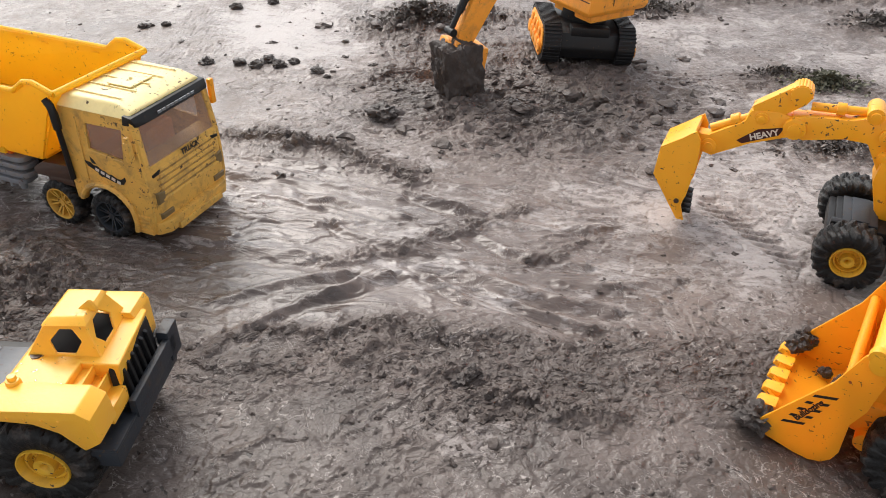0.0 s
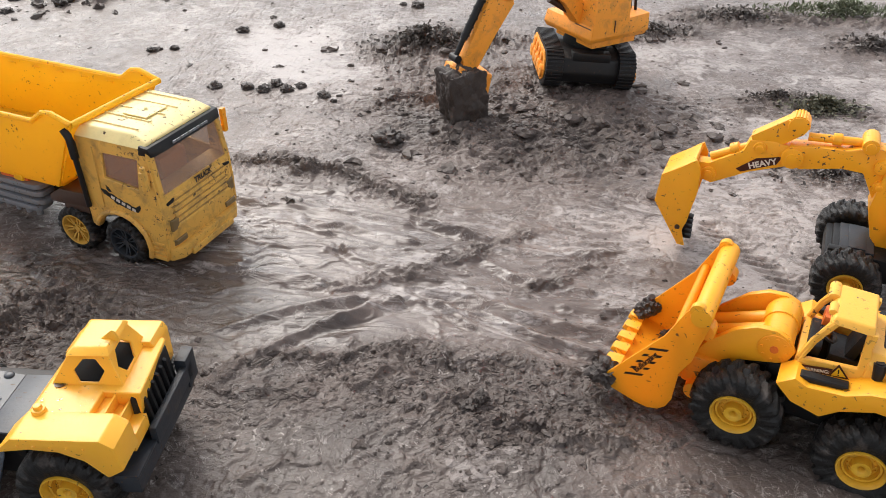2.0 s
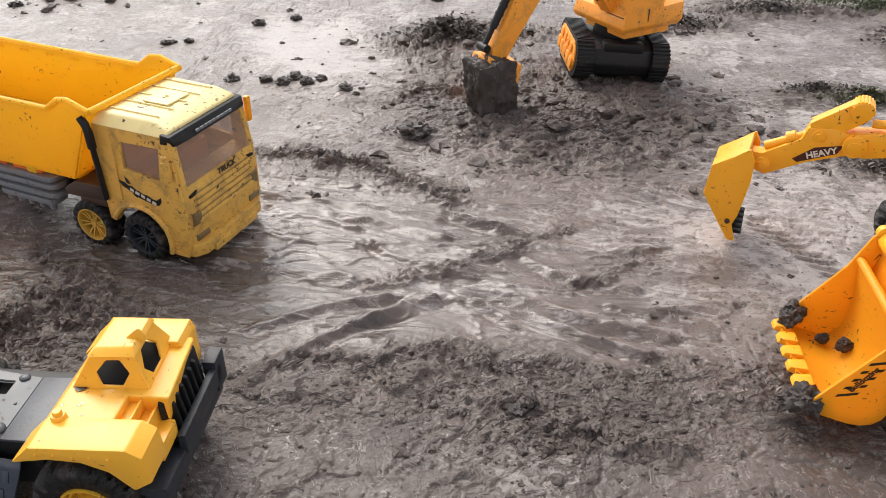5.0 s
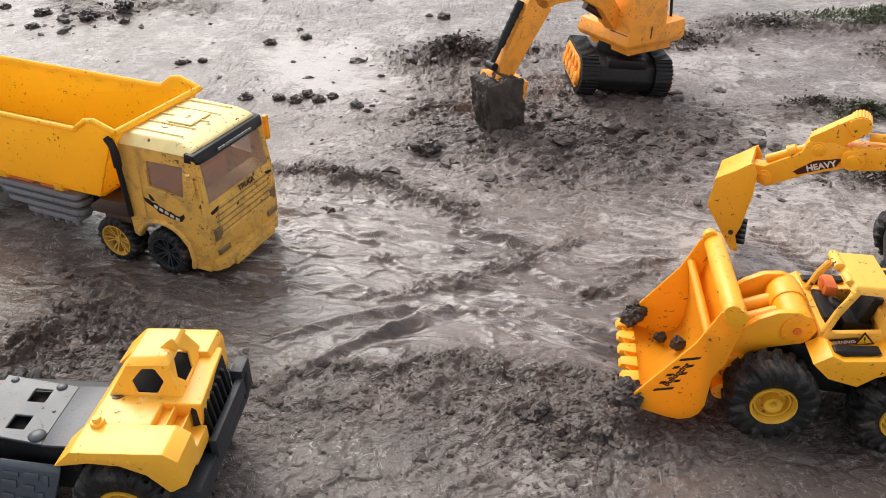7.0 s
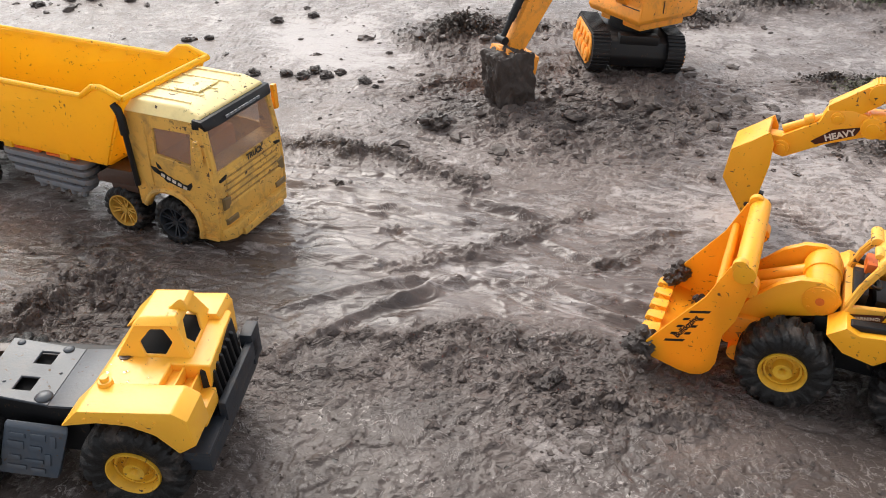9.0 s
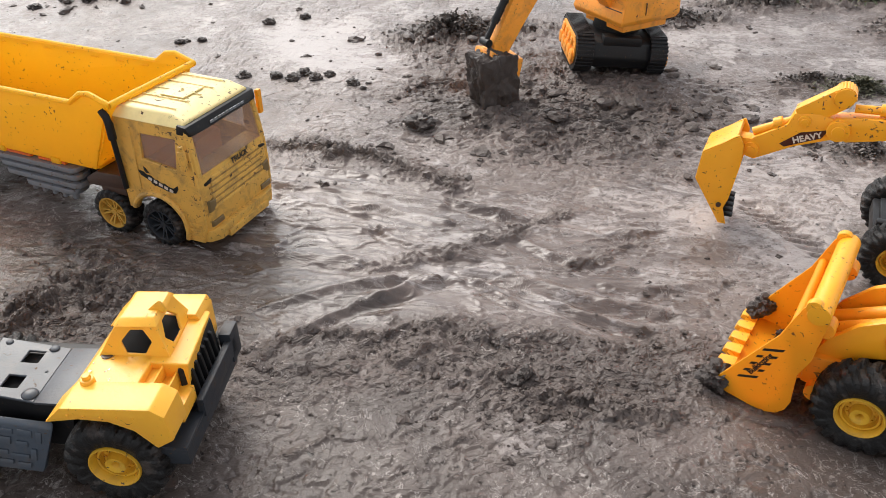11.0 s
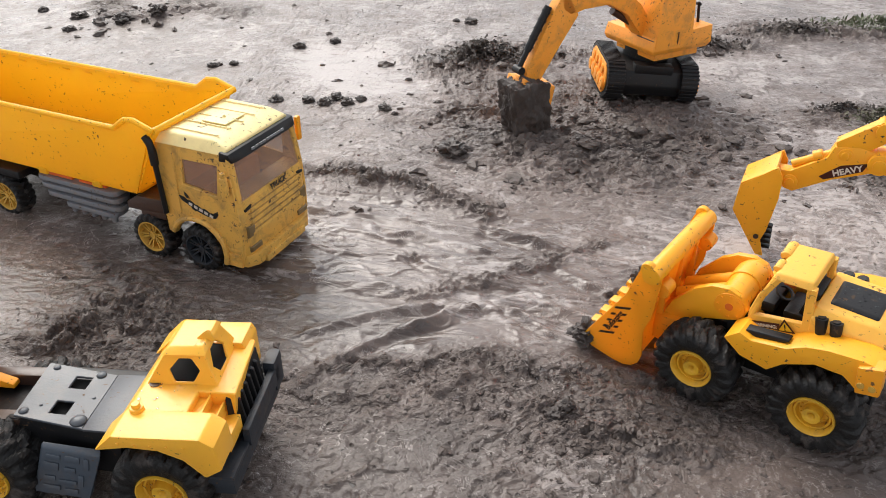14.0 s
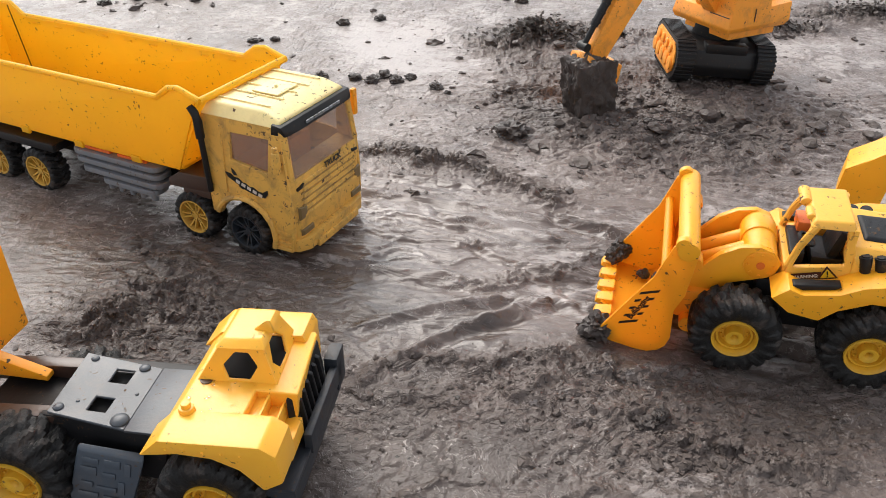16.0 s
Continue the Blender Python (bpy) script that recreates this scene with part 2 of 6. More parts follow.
    small = add(mul(pit, -0.0016), add(mul(film, 0.0007), add(mul(vein, 0.0005), mul(ring, 0.0004))))
    bump(n, l, b, add(add(ripple, broken), add(skin, small)), 1.0, 0.9)
    # a film of standing water over the wet parts
    l.new(mul(mul(wet, wet), 0.36), b.inputs["Coat Weight"])
    b.inputs["Coat Roughness"].default_value, b.inputs["Coat IOR"].default_value = 0.10, 1.33
    return m


GROUND = ground_material()

# ---- mesh helpers ----


def finish(bm, sharp=32):
    bmesh.ops.remove_doubles(bm, verts=bm.verts, dist=1e-6)
    bmesh.ops.recalc_face_normals(bm, faces=bm.faces)
    for f in bm.faces:
        f.smooth = True
    for e in bm.edges:
        e.smooth = not (len(e.link_faces) == 2 and e.calc_face_angle(0) > radians(sharp))


def mesh_of(name, bm, material, sharp=32):
    finish(bm, sharp)
    me = bpy.data.meshes.new(name)
    bm.to_mesh(me)
    bm.free()
    me.materials.append(material)
    return me


def part(name, bm, material, parent, label="", at=None, sharp=32):
    ob = new(name, mesh_of(name, bm, material, sharp) if isinstance(bm, bmesh.types.BMesh) else bm)
    ob.parent = parent
    if at is not None:
        ob.matrix_basis = at
    return tagged(ob, label) if label else ob


def thing(name, m, label, category, group=""):
    ob = new(name)
    ob.empty_display_size = 0.02
    ob.matrix_basis = m
    return tagged(ob, label, category, group)


def bevelled(bm, width, seg=2, faces=None, angle=25):
    bmesh.ops.recalc_face_normals(bm, faces=bm.faces)
    edges = [e for e in bm.edges if len(e.link_faces) == 2 and e.calc_face_angle(0) > radians(angle)]
    if width > 0:
        bmesh.ops.bevel(bm, geom=edges, offset=width, segments=seg, affect="EDGES", profile=0.6, clamp_overlap=True)
    return bm


def join(*bms):
    out = bmesh.new()
    for b in bms:
        me = bpy.data.meshes.new("t")
        b.to_mesh(me)
        b.free()
        out.from_mesh(me)
        bpy.data.meshes.remove(me)
    return out


def moved(bm, m):
    bmesh.ops.transform(bm, matrix=m, verts=bm.verts)
    return bm


def block(x0, x1, y0, y1, z0, z1, r=0.001, seg=2):
    bm = bmesh.new()
    bmesh.ops.create_cube(bm, size=1)
    bmesh.ops.scale(bm, vec=(x1 - x0, y1 - y0, z1 - z0), verts=bm.verts)
    bmesh.ops.translate(bm, vec=((x0 + x1) / 2, (y0 + y1) / 2, (z0 + z1) / 2), verts=bm.verts)
    return bevelled(bm, r, seg)


def prism(poly, y0, y1, r=0.001, seg=2, y0b=None, y1b=None, zsplit=None):
    """An outline of (x, z) points drawn out from y0 to y1; above zsplit the sides lean in to y0b and y1b."""
    bm = bmesh.new()
    zs = [p[1] for p in poly]

    def side(y, yb, z):
        if yb is None:
            return y
        k = max(0.0, (z - zsplit) / (max(zs) - zsplit)) if zsplit is not None else (z - min(zs)) / (max(zs) - min(zs))
        return y + (yb - y) * k

    a = [bm.verts.new((x, side(y0, y0b, z), z)) for x, z in poly]
    c = [bm.verts.new((x, side(y1, y1b, z), z)) for x, z in poly]
    bm.faces.new(a)
    bm.faces.new(c[::-1])
    for i in range(len(poly)):
        j = (i + 1) % len(poly)
        bm.faces.new((a[j], a[i], c[i], c[j]))
    return bevelled(bm, r, seg)


def hull(points, r=0.001, seg=2):
    bm = bmesh.new()
    for p in points:
        bm.verts.new(p)
    res = bmesh.ops.convex_hull(bm, input=bm.verts)
    loose = [v for v in bm.verts if not v.link_faces]
    bmesh.ops.delete(bm, geom=loose, context="VERTS")
    bmesh.ops.dissolve_limit(bm, angle_limit=radians(2), verts=bm.verts, edges=bm.edges)
    return bevelled(bm, r, seg)


def rod(p, q, r0, r1=None, seg=16, bevel=0.0):
    p, q = Vector(p), Vector(q)
    bm = bmesh.new()
    d = q - p
    bmesh.ops.create_cone(bm, cap_ends=True, segments=seg, radius1=r0, radius2=r0 if r1 is None else r1, depth=d.length)
    if bevel:
        bevelled(bm, bevel, 2, angle=50)
    return moved(bm, Matrix.Translation((p + q) / 2) @ d.to_track_quat("Z", "Y").to_matrix().to_4x4())


def lathe(profile, seg=40):
    """Turns a closed outline of (y, radius) about the y axis."""
    bm = bmesh.new()
    rings = []
    for i in range(seg):
        a = 2 * math.pi * i / seg
        rings.append([bm.verts.new((r * math.cos(a), y, r * math.sin(a))) for y, r in profile])
    k = len(profile)
    for i in range(seg):
        p, q = rings[i], rings[(i + 1) % seg]
        for j in range(k):
            bm.faces.new((p[j], q[j], q[(j + 1) % k], p[(j + 1) % k]))
    return bm


def sweep(points, r, seg=8, closed=False, flat=1.0):
    """A bent round bar through the points."""
    bm = bmesh.new()
    pts = [Vector(p) for p in points]
    rings = []
    for i, p in enumerate(pts):
        d = (pts[min(i + 1, len(pts) - 1)] - pts[max(i - 1, 0)]).normalized()
        a = d.orthogonal().normalized() if abs(d.z) > 0.95 else d.cross(Vector((0, 0, 1))).normalized()
        c = d.cross(a)
        rr = r[i] if isinstance(r, (list, tuple)) else r
        rings.append([bm.verts.new(p + a * rr * math.cos(2 * math.pi * k / seg) + c * rr * flat * math.sin(2 * math.pi * k / seg)) for k in range(seg)])
    for p, q in zip(rings, rings[1:]):
        for k in range(seg):
            bm.faces.new((p[k], p[(k + 1) % seg], q[(k + 1) % seg], q[k]))
    bm.faces.new(rings[0][::-1])
    bm.faces.new(rings[-1])
    return bm


def cut_panel(outline, holes, depth, axis_map):
    """A flat panel with holes, as one filled outline given thickness; axis_map lays (u, v, w) into space."""
    bm = bmesh.new()
    edges = []
    for loop in (outline, *holes):
        vs = [bm.verts.new((u, v, 0)) for u, v in loop]
        edges += [bm.edges.new((vs[i], vs[(i + 1) % len(vs)])) for i in range(len(vs))]
    bmesh.ops.triangle_fill(bm, use_beauty=True, use_dissolve=False, edges=edges)
    bmesh.ops.dissolve_limit(bm, angle_limit=radians(1), verts=bm.verts, edges=bm.edges)
    ex = bmesh.ops.extrude_face_region(bm, geom=list(bm.faces))
    bmesh.ops.translate(bm, vec=(0, 0, depth), verts=[g for g in ex["geom"] if isinstance(g, bmesh.types.BMVert)])
    for v in bm.verts:
        v.co = axis_map(*v.co)
    return bevelled(bm, 0.0006, 1, angle=40)


def lettering(name, text, size, material, parent, m, bold=0.0):
    cu = bpy.data.curves.new(name, "FONT")
    cu.body, cu.size, cu.extrude, cu.offset = text, size, 0.00015, bold
    cu.align_x, cu.align_y = "CENTER", "CENTER"
    tmp = bpy.data.objects.new("tmp", cu)
    me = bpy.data.meshes.new_from_object(tmp)
    bpy.data.objects.remove(tmp)
    bpy.data.curves.remove(cu)
    me.name = name
    me.materials.clear()
    me.materials.append(material)
    ob = new(name, me)
    ob.parent, ob.matrix_basis = parent, m
    return ob


def clod_mesh(name, size, seed, squash=0.6, spiky=0.35, sub=3, material=None):
    """A torn lump of mud."""
    bm = bmesh.new()
    bmesh.ops.create_icosphere(bm, subdivisions=sub, radius=1)
    off = Vector((seed * 7.3, seed * 3.1, seed * 1.7))
    for v in bm.verts:
        d = v.co.normalized()
        k = 1 + spiky * (noise.noise(d * 1.4 + off) + 0.75 * noise.noise(d * 3.3 + off) + 0.5 * noise.noise(d * 8 + off) + 0.32 * noise.noise(d * 19 + off))
        v.co = d * max(0.3, k) * size
        v.co.z *= squash
    return mesh_of(name, bm, material or CLOD, 40)


# side view frames: u along x, v along z, thickness towards y
def side_plane(y, out=1):
    return lambda u, v, w: Vector((u, y + out * w, v))


# ---- wheels ----


def big_tyre(r, w, hole=0.46):
    """A fat tyre: one turned skin whose slanted lugs stand out of the tread."""
    section = [(-0.42, 0.46), (-0.5, 0.54), (-0.515, 0.74), (-0.505, 0.83), (-0.47, 0.90), (-0.40, 0.945), (-0.30, 0.955), (-0.18, 0.96), (-0.06, 0.962), (0.06, 0.962), (0.18, 0.96), (0.30, 0.955), (0.40, 0.945), (0.47, 0.90), (0.505, 0.83), (0.515, 0.74), (0.5, 0.54), (0.42, 0.46)]
    section = [(y, max(q, hole)) for y, q in section]
    count, seg = 18, 216
    bm = bmesh.new()
    rings = []
    for i in range(seg):
        a = 2 * math.pi * i / seg
        ring = []
        for y, q in section:
            half = 0.5 if y > 0 else 0.0
            u = (a / (2 * math.pi) * count + half - 1.1 * abs(y)) % 1.0
            lug = min(1.0, max(0.0, (0.30 - abs(u - 0.5)) / 0.05))
            on = 1.0 if q > 0.80 else 0.35 if q > 0.7 else 0.0
            side = 1 + 0.05 * lug * (0.7 < q < 0.92)
            wear = 0.010 * noise.noise(Vector((math.cos(a) * 4, y * 5, math.sin(a) * 4)))
            rr = r * (q - 0.03 * on + 0.082 * lug * on + wear * on)
            ring.append(bm.verts.new((rr * math.cos(a), y * w * side, rr * math.sin(a))))
        rings.append(ring)
    n = len(section)
    for i in range(seg):
        p, q = rings[i], rings[(i + 1) % seg]
        for j in range(n):
            bm.faces.new((p[j], q[j], q[(j + 1) % n], p[(j + 1) % n]))
    return bm


def dish_rim(r, w, side):
    """Dished toy rim with a raised hub, a stepped ring and small bolts; side: +1 faces +y."""
    q = [(w * 0.30, r * 0.02), (w * 0.44, r * 0.10), (w * 0.47, r * 0.17), (w * 0.47, r * 0.22), (w * 0.24, r * 0.25), (w * 0.22, r * 0.36), (w * 0.30, r * 0.39), (w * 0.36, r * 0.40), (w * 0.36, r * 0.45), (w * 0.30, r * 0.47),
         (w * 0.47, r * 0.50), (w * 0.53, r * 0.535), (w * 0.53, r * 0.56), (w * 0.47, r * 0.575), (-w * 0.4, r * 0.55), (-w * 0.4, r * 0.02)]
    bms = [lathe([(side * y, a) for y, a in q], 40)]
    for i in range(14):
        a = 2 * math.pi * i / 14
        c = Vector((math.cos(a) * r * 0.31, 0, math.sin(a) * r * 0.31))
        bms.append(rod(c + Vector((0, side * w * 0.20, 0)), c + Vector((0, side * w * 0.27, 0)), r * 0.028, seg=6))
    return join(*bms)


def spoke_rim(r, w, side):
    q = [(w * 0.44, r * 0.63), (w * 0.53, r * 0.65), (w * 0.53, r * 0.70), (-w * 0.4, r * 0.70), (-w * 0.4, r * 0.62), (w * 0.1, r * 0.62)]
    bms = [lathe([(side * y, a) for y, a in q], 36), lathe([(side * y, a) for y, a in ((w * 0.05, r * 0.01), (w * 0.05, r * 0.64), (0, r * 0.64), (0, r * 0.01))], 36)]
    bms.append(rod((0, side * w * 0.04, 0), (0, side * w * 0.40, 0), r * 0.16, r * 0.12, 12))
    return join(*bms)


def spoke_bar(r, w, side):
    return hull([(x, side * y, z) for x, y, z in ((-r * 0.035, w * 0.1, r * 0.1), (r * 0.035, w * 0.1, r * 0.1), (-r * 0.035, w * 0.34, r * 0.1), (r * 0.035, w * 0.34, r * 0.1),
                                                  (-r * 0.03, w * 0.1, r * 0.65), (r * 0.03, w * 0.1, r * 0.65), (-r * 0.03, w * 0.46, r * 0.65), (r * 0.03, w * 0.46, r * 0.65))], 0.0)


def add_wheel(parent, at, r, w, side, rim_bm, rim_mat, rim_label, tyre_me, turn=0):
    wheel = part("wheel", rim_bm, rim_mat, parent, rim_label, at @ pose(0, 0, 0, 0, turn, 0))
    part("tyre", tyre_me, TYRE, wheel, "black rubber tyre caked with wet mud")
    return wheel

# ---- the mud flat ----


def lattice(x, y, scale, seed):
    """Smooth random field in -1..1."""
    rs = np.random.RandomState(seed)
    tab = rs.uniform(-1, 1, (256, 256))
    u, v = x * scale + 1000.37, y * scale + 1000.71
    i, j = np.floor(u).astype(int), np.floor(v).astype(int)
    a, b = u - i, v - j
    a, b = a * a * a * (a * (a * 6 - 15) + 10), b * b * b * (b * (b * 6 - 15) + 10)
    g = lambda p, q: tab[p & 255, q & 255]
    return (g(i, j) * (1 - a) + g(i + 1, j) * a) * (1 - b) + (g(i, j + 1) * (1 - a) + g(i + 1, j + 1) * a) * b


def fractal(x, y, scale, seed, octaves=4, gain=0.5):
    s, k = 0, 1.0
    for o in range(octaves):
        s = s + k * lattice(x + 3.1 * o, y - 1.7 * o, scale * 2 ** o, seed + o)
        k *= gain
    return s


def blob(x, y, cx, cy, rx, ry, turn=0.0):
    c, s = math.cos(radians(turn)), math.sin(radians(turn))
    u, v = (x - cx) * c + (y - cy) * s, -(x - cx) * s + (y - cy) * c
    return np.exp(-((u / rx) ** 2 + (v / ry) ** 2) ** 1.5)


def away(x, y, line):
    """Signed distance to a bent line: size and side."""
    best, side = np.full(x.shape, 9.0), np.zeros(x.shape)
    for (ax, ay), (bx, by) in zip(line, line[1:]):
        dx, dy = bx - ax, by - ay
        k = np.clip(((x - ax) * dx + (y - ay) * dy) / (dx * dx + dy * dy), 0, 1)
        d = np.hypot(x - ax - k * dx, y - ay - k * dy)
        s = np.sign((x - ax) * dy - (y - ay) * dx)
        side = np.where(d < best, s, side)
        best = np.minimum(best, d)
    return best, side


def step(a, b, v):
    k = np.clip((v - a) / (b - a), 0, 1)
    return k * k * (3 - 2 * k)


# (line, half width, ridge height, crumbly) - heaps and lips of pushed mud
RIDGES = [
    ([(-0.30, 0.70), (-0.24, 0.672), (-0.18, 0.655), (-0.13, 0.645)], 0.012, 0.006, 0.1),
    ([(-0.255, 0.81), (-0.19, 0.80), (-0.12, 0.785), (-0.05, 0.76)], 0.008, 0.005, 0.1),
    ([(-0.20, 0.715), (-0.13, 0.70), (-0.08, 0.712)], 0.006, 0.004, 0.1),
    ([(0.06, 0.715), (0.11, 0.70), (0.17, 0.705)], 0.010, 0.007, 0.1),
    ([(0.12, 0.61), (0.17, 0.60), (0.23, 0.61)], 0.009, 0.006, 0.1),
    ([(-0.264, 0.904), (-0.213, 0.908), (-0.172, 0.88), (-0.129, 0.871), (-0.091, 0.836), (-0.054, 0.815), (-0.039, 0.799)], 0.016, 0.011, 1.0),
    ([(-0.25, 0.846), (-0.195, 0.837), (-0.138, 0.828)], 0.007, 0.004, 0.3),
    ([(-0.028, 0.769), (0.009, 0.75), (0.045, 0.736)], 0.008, 0.008, 0.3),
    ([(0.09, 0.746), (0.063, 0.732), (0.032, 0.709)], 0.012, 0.009, 0.8),
    ([(0.032, 0.703), (-0.008, 0.694), (-0.029, 0.675), (-0.06, 0.657), (-0.096, 0.643), (-0.109, 0.629)], 0.009, 0.008, 0.5),
    ([(-0.11, 0.704), (-0.077, 0.678), (-0.043, 0.666), (-0.009, 0.654)], 0.006, 0.006, 0.3),
    ([(-0.211, 0.577), (-0.17, 0.594), (-0.13, 0.61), (-0.088, 0.615)], 0.008, 0.007, 0.1),
    ([(-0.17, 0.529), (-0.146, 0.55), (-0.118, 0.576), (-0.081, 0.594), (-0.049, 0.615)], 0.008, 0.009, 0.2),
    ([(-0.016, 0.639), (0.01, 0.628), (0.034, 0.609), (0.071, 0.601), (0.116, 0.583), (0.17, 0.565)], 0.008, 0.009, 0.2),
    ([(0.045, 0.593), (0.077, 0.573), (0.099, 0.558), (0.14, 0.54)], 0.007, 0.007, 0.2),
    ([(0.044, 0.684), (0.066, 0.662), (0.102, 0.653), (0.15, 0.64)], 0.008, 0.006, 0.1),
    ([(0.076, 0.636), (0.105, 0.653), (0.129, 0.668), (0.17, 0.69)], 0.008, 0.008, 0.7),
    ([(-0.011, 0.614), (0.005, 0.598), (0.025, 0.578)], 0.006, 0.005, 0.0),
    ([(-0.218, 0.775), (-0.169, 0.752), (-0.131, 0.741)], 0.007, 0.004, 0.0),
    ([(-0.141, 0.766), (-0.087, 0.744), (-0.043, 0.727)], 0.007, 0.005, 0.0),
    ([(-0.206, 0.505), (-0.162, 0.524), (-0.12, 0.531), (-0.081, 0.533), (-0.042, 0.538), (0.001, 0.535)], 0.009, 0.006, 0.8),
    ([(-0.074, 0.494), (-0.053, 0.509), (-0.033, 0.522), (0.0, 0.526)], 0.006, 0.007, 0.6),
    ([(0.019, 0.528), (0.046, 0.535), (0.07, 0.533), (0.11, 0.52)], 0.009, 0.009, 0.3),
    ([(0.008, 0.467), (0.023, 0.473), (0.032, 0.481)], 0.009, 0.010, 0.9),
    ([(0.037, 0.448), (0.067, 0.452), (0.09, 0.441), (0.13, 0.43)], 0.014, 0.009, 1.0),
    ([(-0.16, 0.399), (-0.143, 0.408), (-0.128, 0.414)], 0.006, 0.005, 0.5),
    ([(-0.045, 0.403), (-0.032, 0.408), (-0.021, 0.411)], 0.005, 0.004, 0.5),
    ([(-0.459, 0.692), (-0.421, 0.668), (-0.375, 0.632)], 0.013, 0.007, 0.7),
    ([(-0.429, 0.568), (-0.399, 0.588), (-0.359, 0.580)], 0.030, 0.013, 1.0),
    ([(-0.467, 0.542), (-0.43, 0.545), (-0.395, 0.535)], 0.022, 0.010, 1.0),
    ([(0.145, 0.93), (0.20, 0.915), (0.26, 0.93)], 0.03, 0.008, 0.2),
    ([(0.20, 0.86), (0.26, 0.85), (0.33, 0.87)], 0.03, 0.006, 0.1),
    ([(-0.088, 1.305), (-0.03, 1.35), (0.038, 1.391), (0.10, 1.38)], 0.05, 0.022, 1.0),
    ([(0.34, 1.42), (0.40, 1.45), (0.46, 1.44)], 0.035, 0.014, 1.0),
    ([(0.477, 1.1), (0.544, 1.14), (0.614, 1.078)], 0.03, 0.008, 0.8),
    ([(0.458, 0.912), (0.492, 0.883), (0.56, 0.85)], 0.03, 0.009, 0.8),
    ([(-0.879, 1.726), (-0.766, 1.6), (-0.70, 1.64)], 0.05, 0.013, 1.0),
    ([(-0.699, 1.706), (-0.563, 1.652)], 0.05, 0.009, 0.9),
    ([(0.50, 1.52), (0.62, 1.52), (0.80, 1.5), (0.95, 1.48)], 0.05, 0.018, 0.9),
    ([(0.74, 1.39), (0.80, 1.33)], 0.04, 0.009, 0.8),
]


def spread(lo, hi, fine_lo, fine_hi, fine, mid):
    a = list(np.arange(fine_lo, fine_hi, fine))
    lefts = list(np.arange(lo, fine_lo, mid))
    rights = list(np.arange(fine_hi, hi, mid))
    out_l = [lo - 0.05 * 1.45 ** k for k in range(1, 20)][::-1]
    out_r = [hi + 0.05 * 1.45 ** k for k in range(1, 20)]
    return np.array(out_l + lefts + a + rights + out_r)


def make_ground():
    xs = spread(-1.25, 1.15, -0.45, 0.42, 0.0016, 0.006)
    ys = spread(0.20, 2.1, 0.34, 1.14, 0.0016, 0.006)
    x, y = np.meshgrid(xs, ys)
    wob = fractal(x, y, 9, 40, 3)
    wx, wy = x + 0.012 * fractal(x, y, 14, 11, 3), y + 0.012 * fractal(x, y, 14, 21, 3)
    near = 1 - step(0.50, 0.56, wy + 0.02 * wob + 0.10 * np.clip(x - 0.16, 0, 0.3) * -1)
    near = near * (1 - step(0.6, 1.3, np.abs(x) + 0.1 * wob)) * step(-0.5, 0.1, y + 0.1 * wob)
    dig = np.clip(1.25 * blob(wx, wy, 0.13, 1.04, 0.24, 0.15) + blob(wx, wy, 0.06, 1.18, 0.16, 0.12), 0, 1)
    basin = np.clip(1.2 * blob(wx, wy, -0.07, 0.68, 0.30, 0.15, -8) + 1.1 * blob(wx, wy, -0.33, 0.60, 0.22, 0.10), 0, 1) * (1 - near)
    clump = step(-0.15, 0.55, fractal(wx, wy, 16, 300, 4, 0.6))
    band = blob(wx, wy, -0.02, 0.500, 0.30, 0.036, 4) + blob(wx, wy, 0.07, 0.448, 0.10, 0.030) + blob(wx, wy, 0.26, 0.50, 0.12, 0.06)
    churn = np.clip(near * (0.04 + 0.32 * clump + 0.75 * band), 0, 1)
    rough = np.clip(0.8 * churn + dig + 0.14 * (1 - basin), 0, 1)
    h = 0.006 * fractal(x, y, 3.2, 5, 3) * (1 - 0.5 * basin) - 0.003 * basin
    fine = fractal(x, y, 48, 60, 5, 0.62)
    crest = lambda sx, sy, seed, o=4: 1 - np.abs(fractal(wx * sx, wy * sy, 1.0, seed, o, 0.55)) * 1.5
    slab = crest(24, 62, 90, 5)
    # flakes of mud with broken edges
    tier = fractal(wx * 0.75, wy * 1.25, 42, 310, 5, 0.58)
    tiers = 0.4 * step(-0.35, -0.27, tier) + 0.3 * step(0.08, 0.14, tier) + 0.3 * step(0.42, 0.47, tier)
    h += rough * (0.0008 * fine + 0.0016 * np.clip(slab, -0.3, 1) + 0.0008 * np.clip(crest(70, 110, 95, 3), -0.2, 1) - 0.001)
    h += churn * 0.0034 * (tiers - 0.5)
    # small press marks and scrapes in the flat mud
    pock = crest(30, 30, 330, 4)
    h -= (1 - basin) * 0.0016 * step(0.72, 0.98, pock) * (1 - dig)
    heaved = np.maximum(crest(20, 44, 71, 3), crest(34, 30, 73, 3) - 0.15)
    layer = fractal(wx * 0.8, wy * 1.3, 26, 320, 4, 0.55)
    layers = 0.45 * step(-0.3, -0.22, layer) + 0.3 * step(0.05, 0.12, layer) + 0.25 * step(0.4, 0.46, layer)
    h += dig * (0.0085 * np.clip(heaved, -0.4, 1) * (0.6 + 0.5 * fractal(x, y, 9, 78, 2)) + 0.0075 * (layers - 0.5) + 0.0010 * fractal(x, y, 110, 75, 3, 0.6) - 0.002)
    # streaming silt in the basin: thin lips that follow the drain
    flow = fractal(0.42 * wx + 0.55 * wy, 1.15 * wy - 0.2 * wx, 30, 130, 4, 0.5)
    swirl = crest(9, 34, 137, 4)
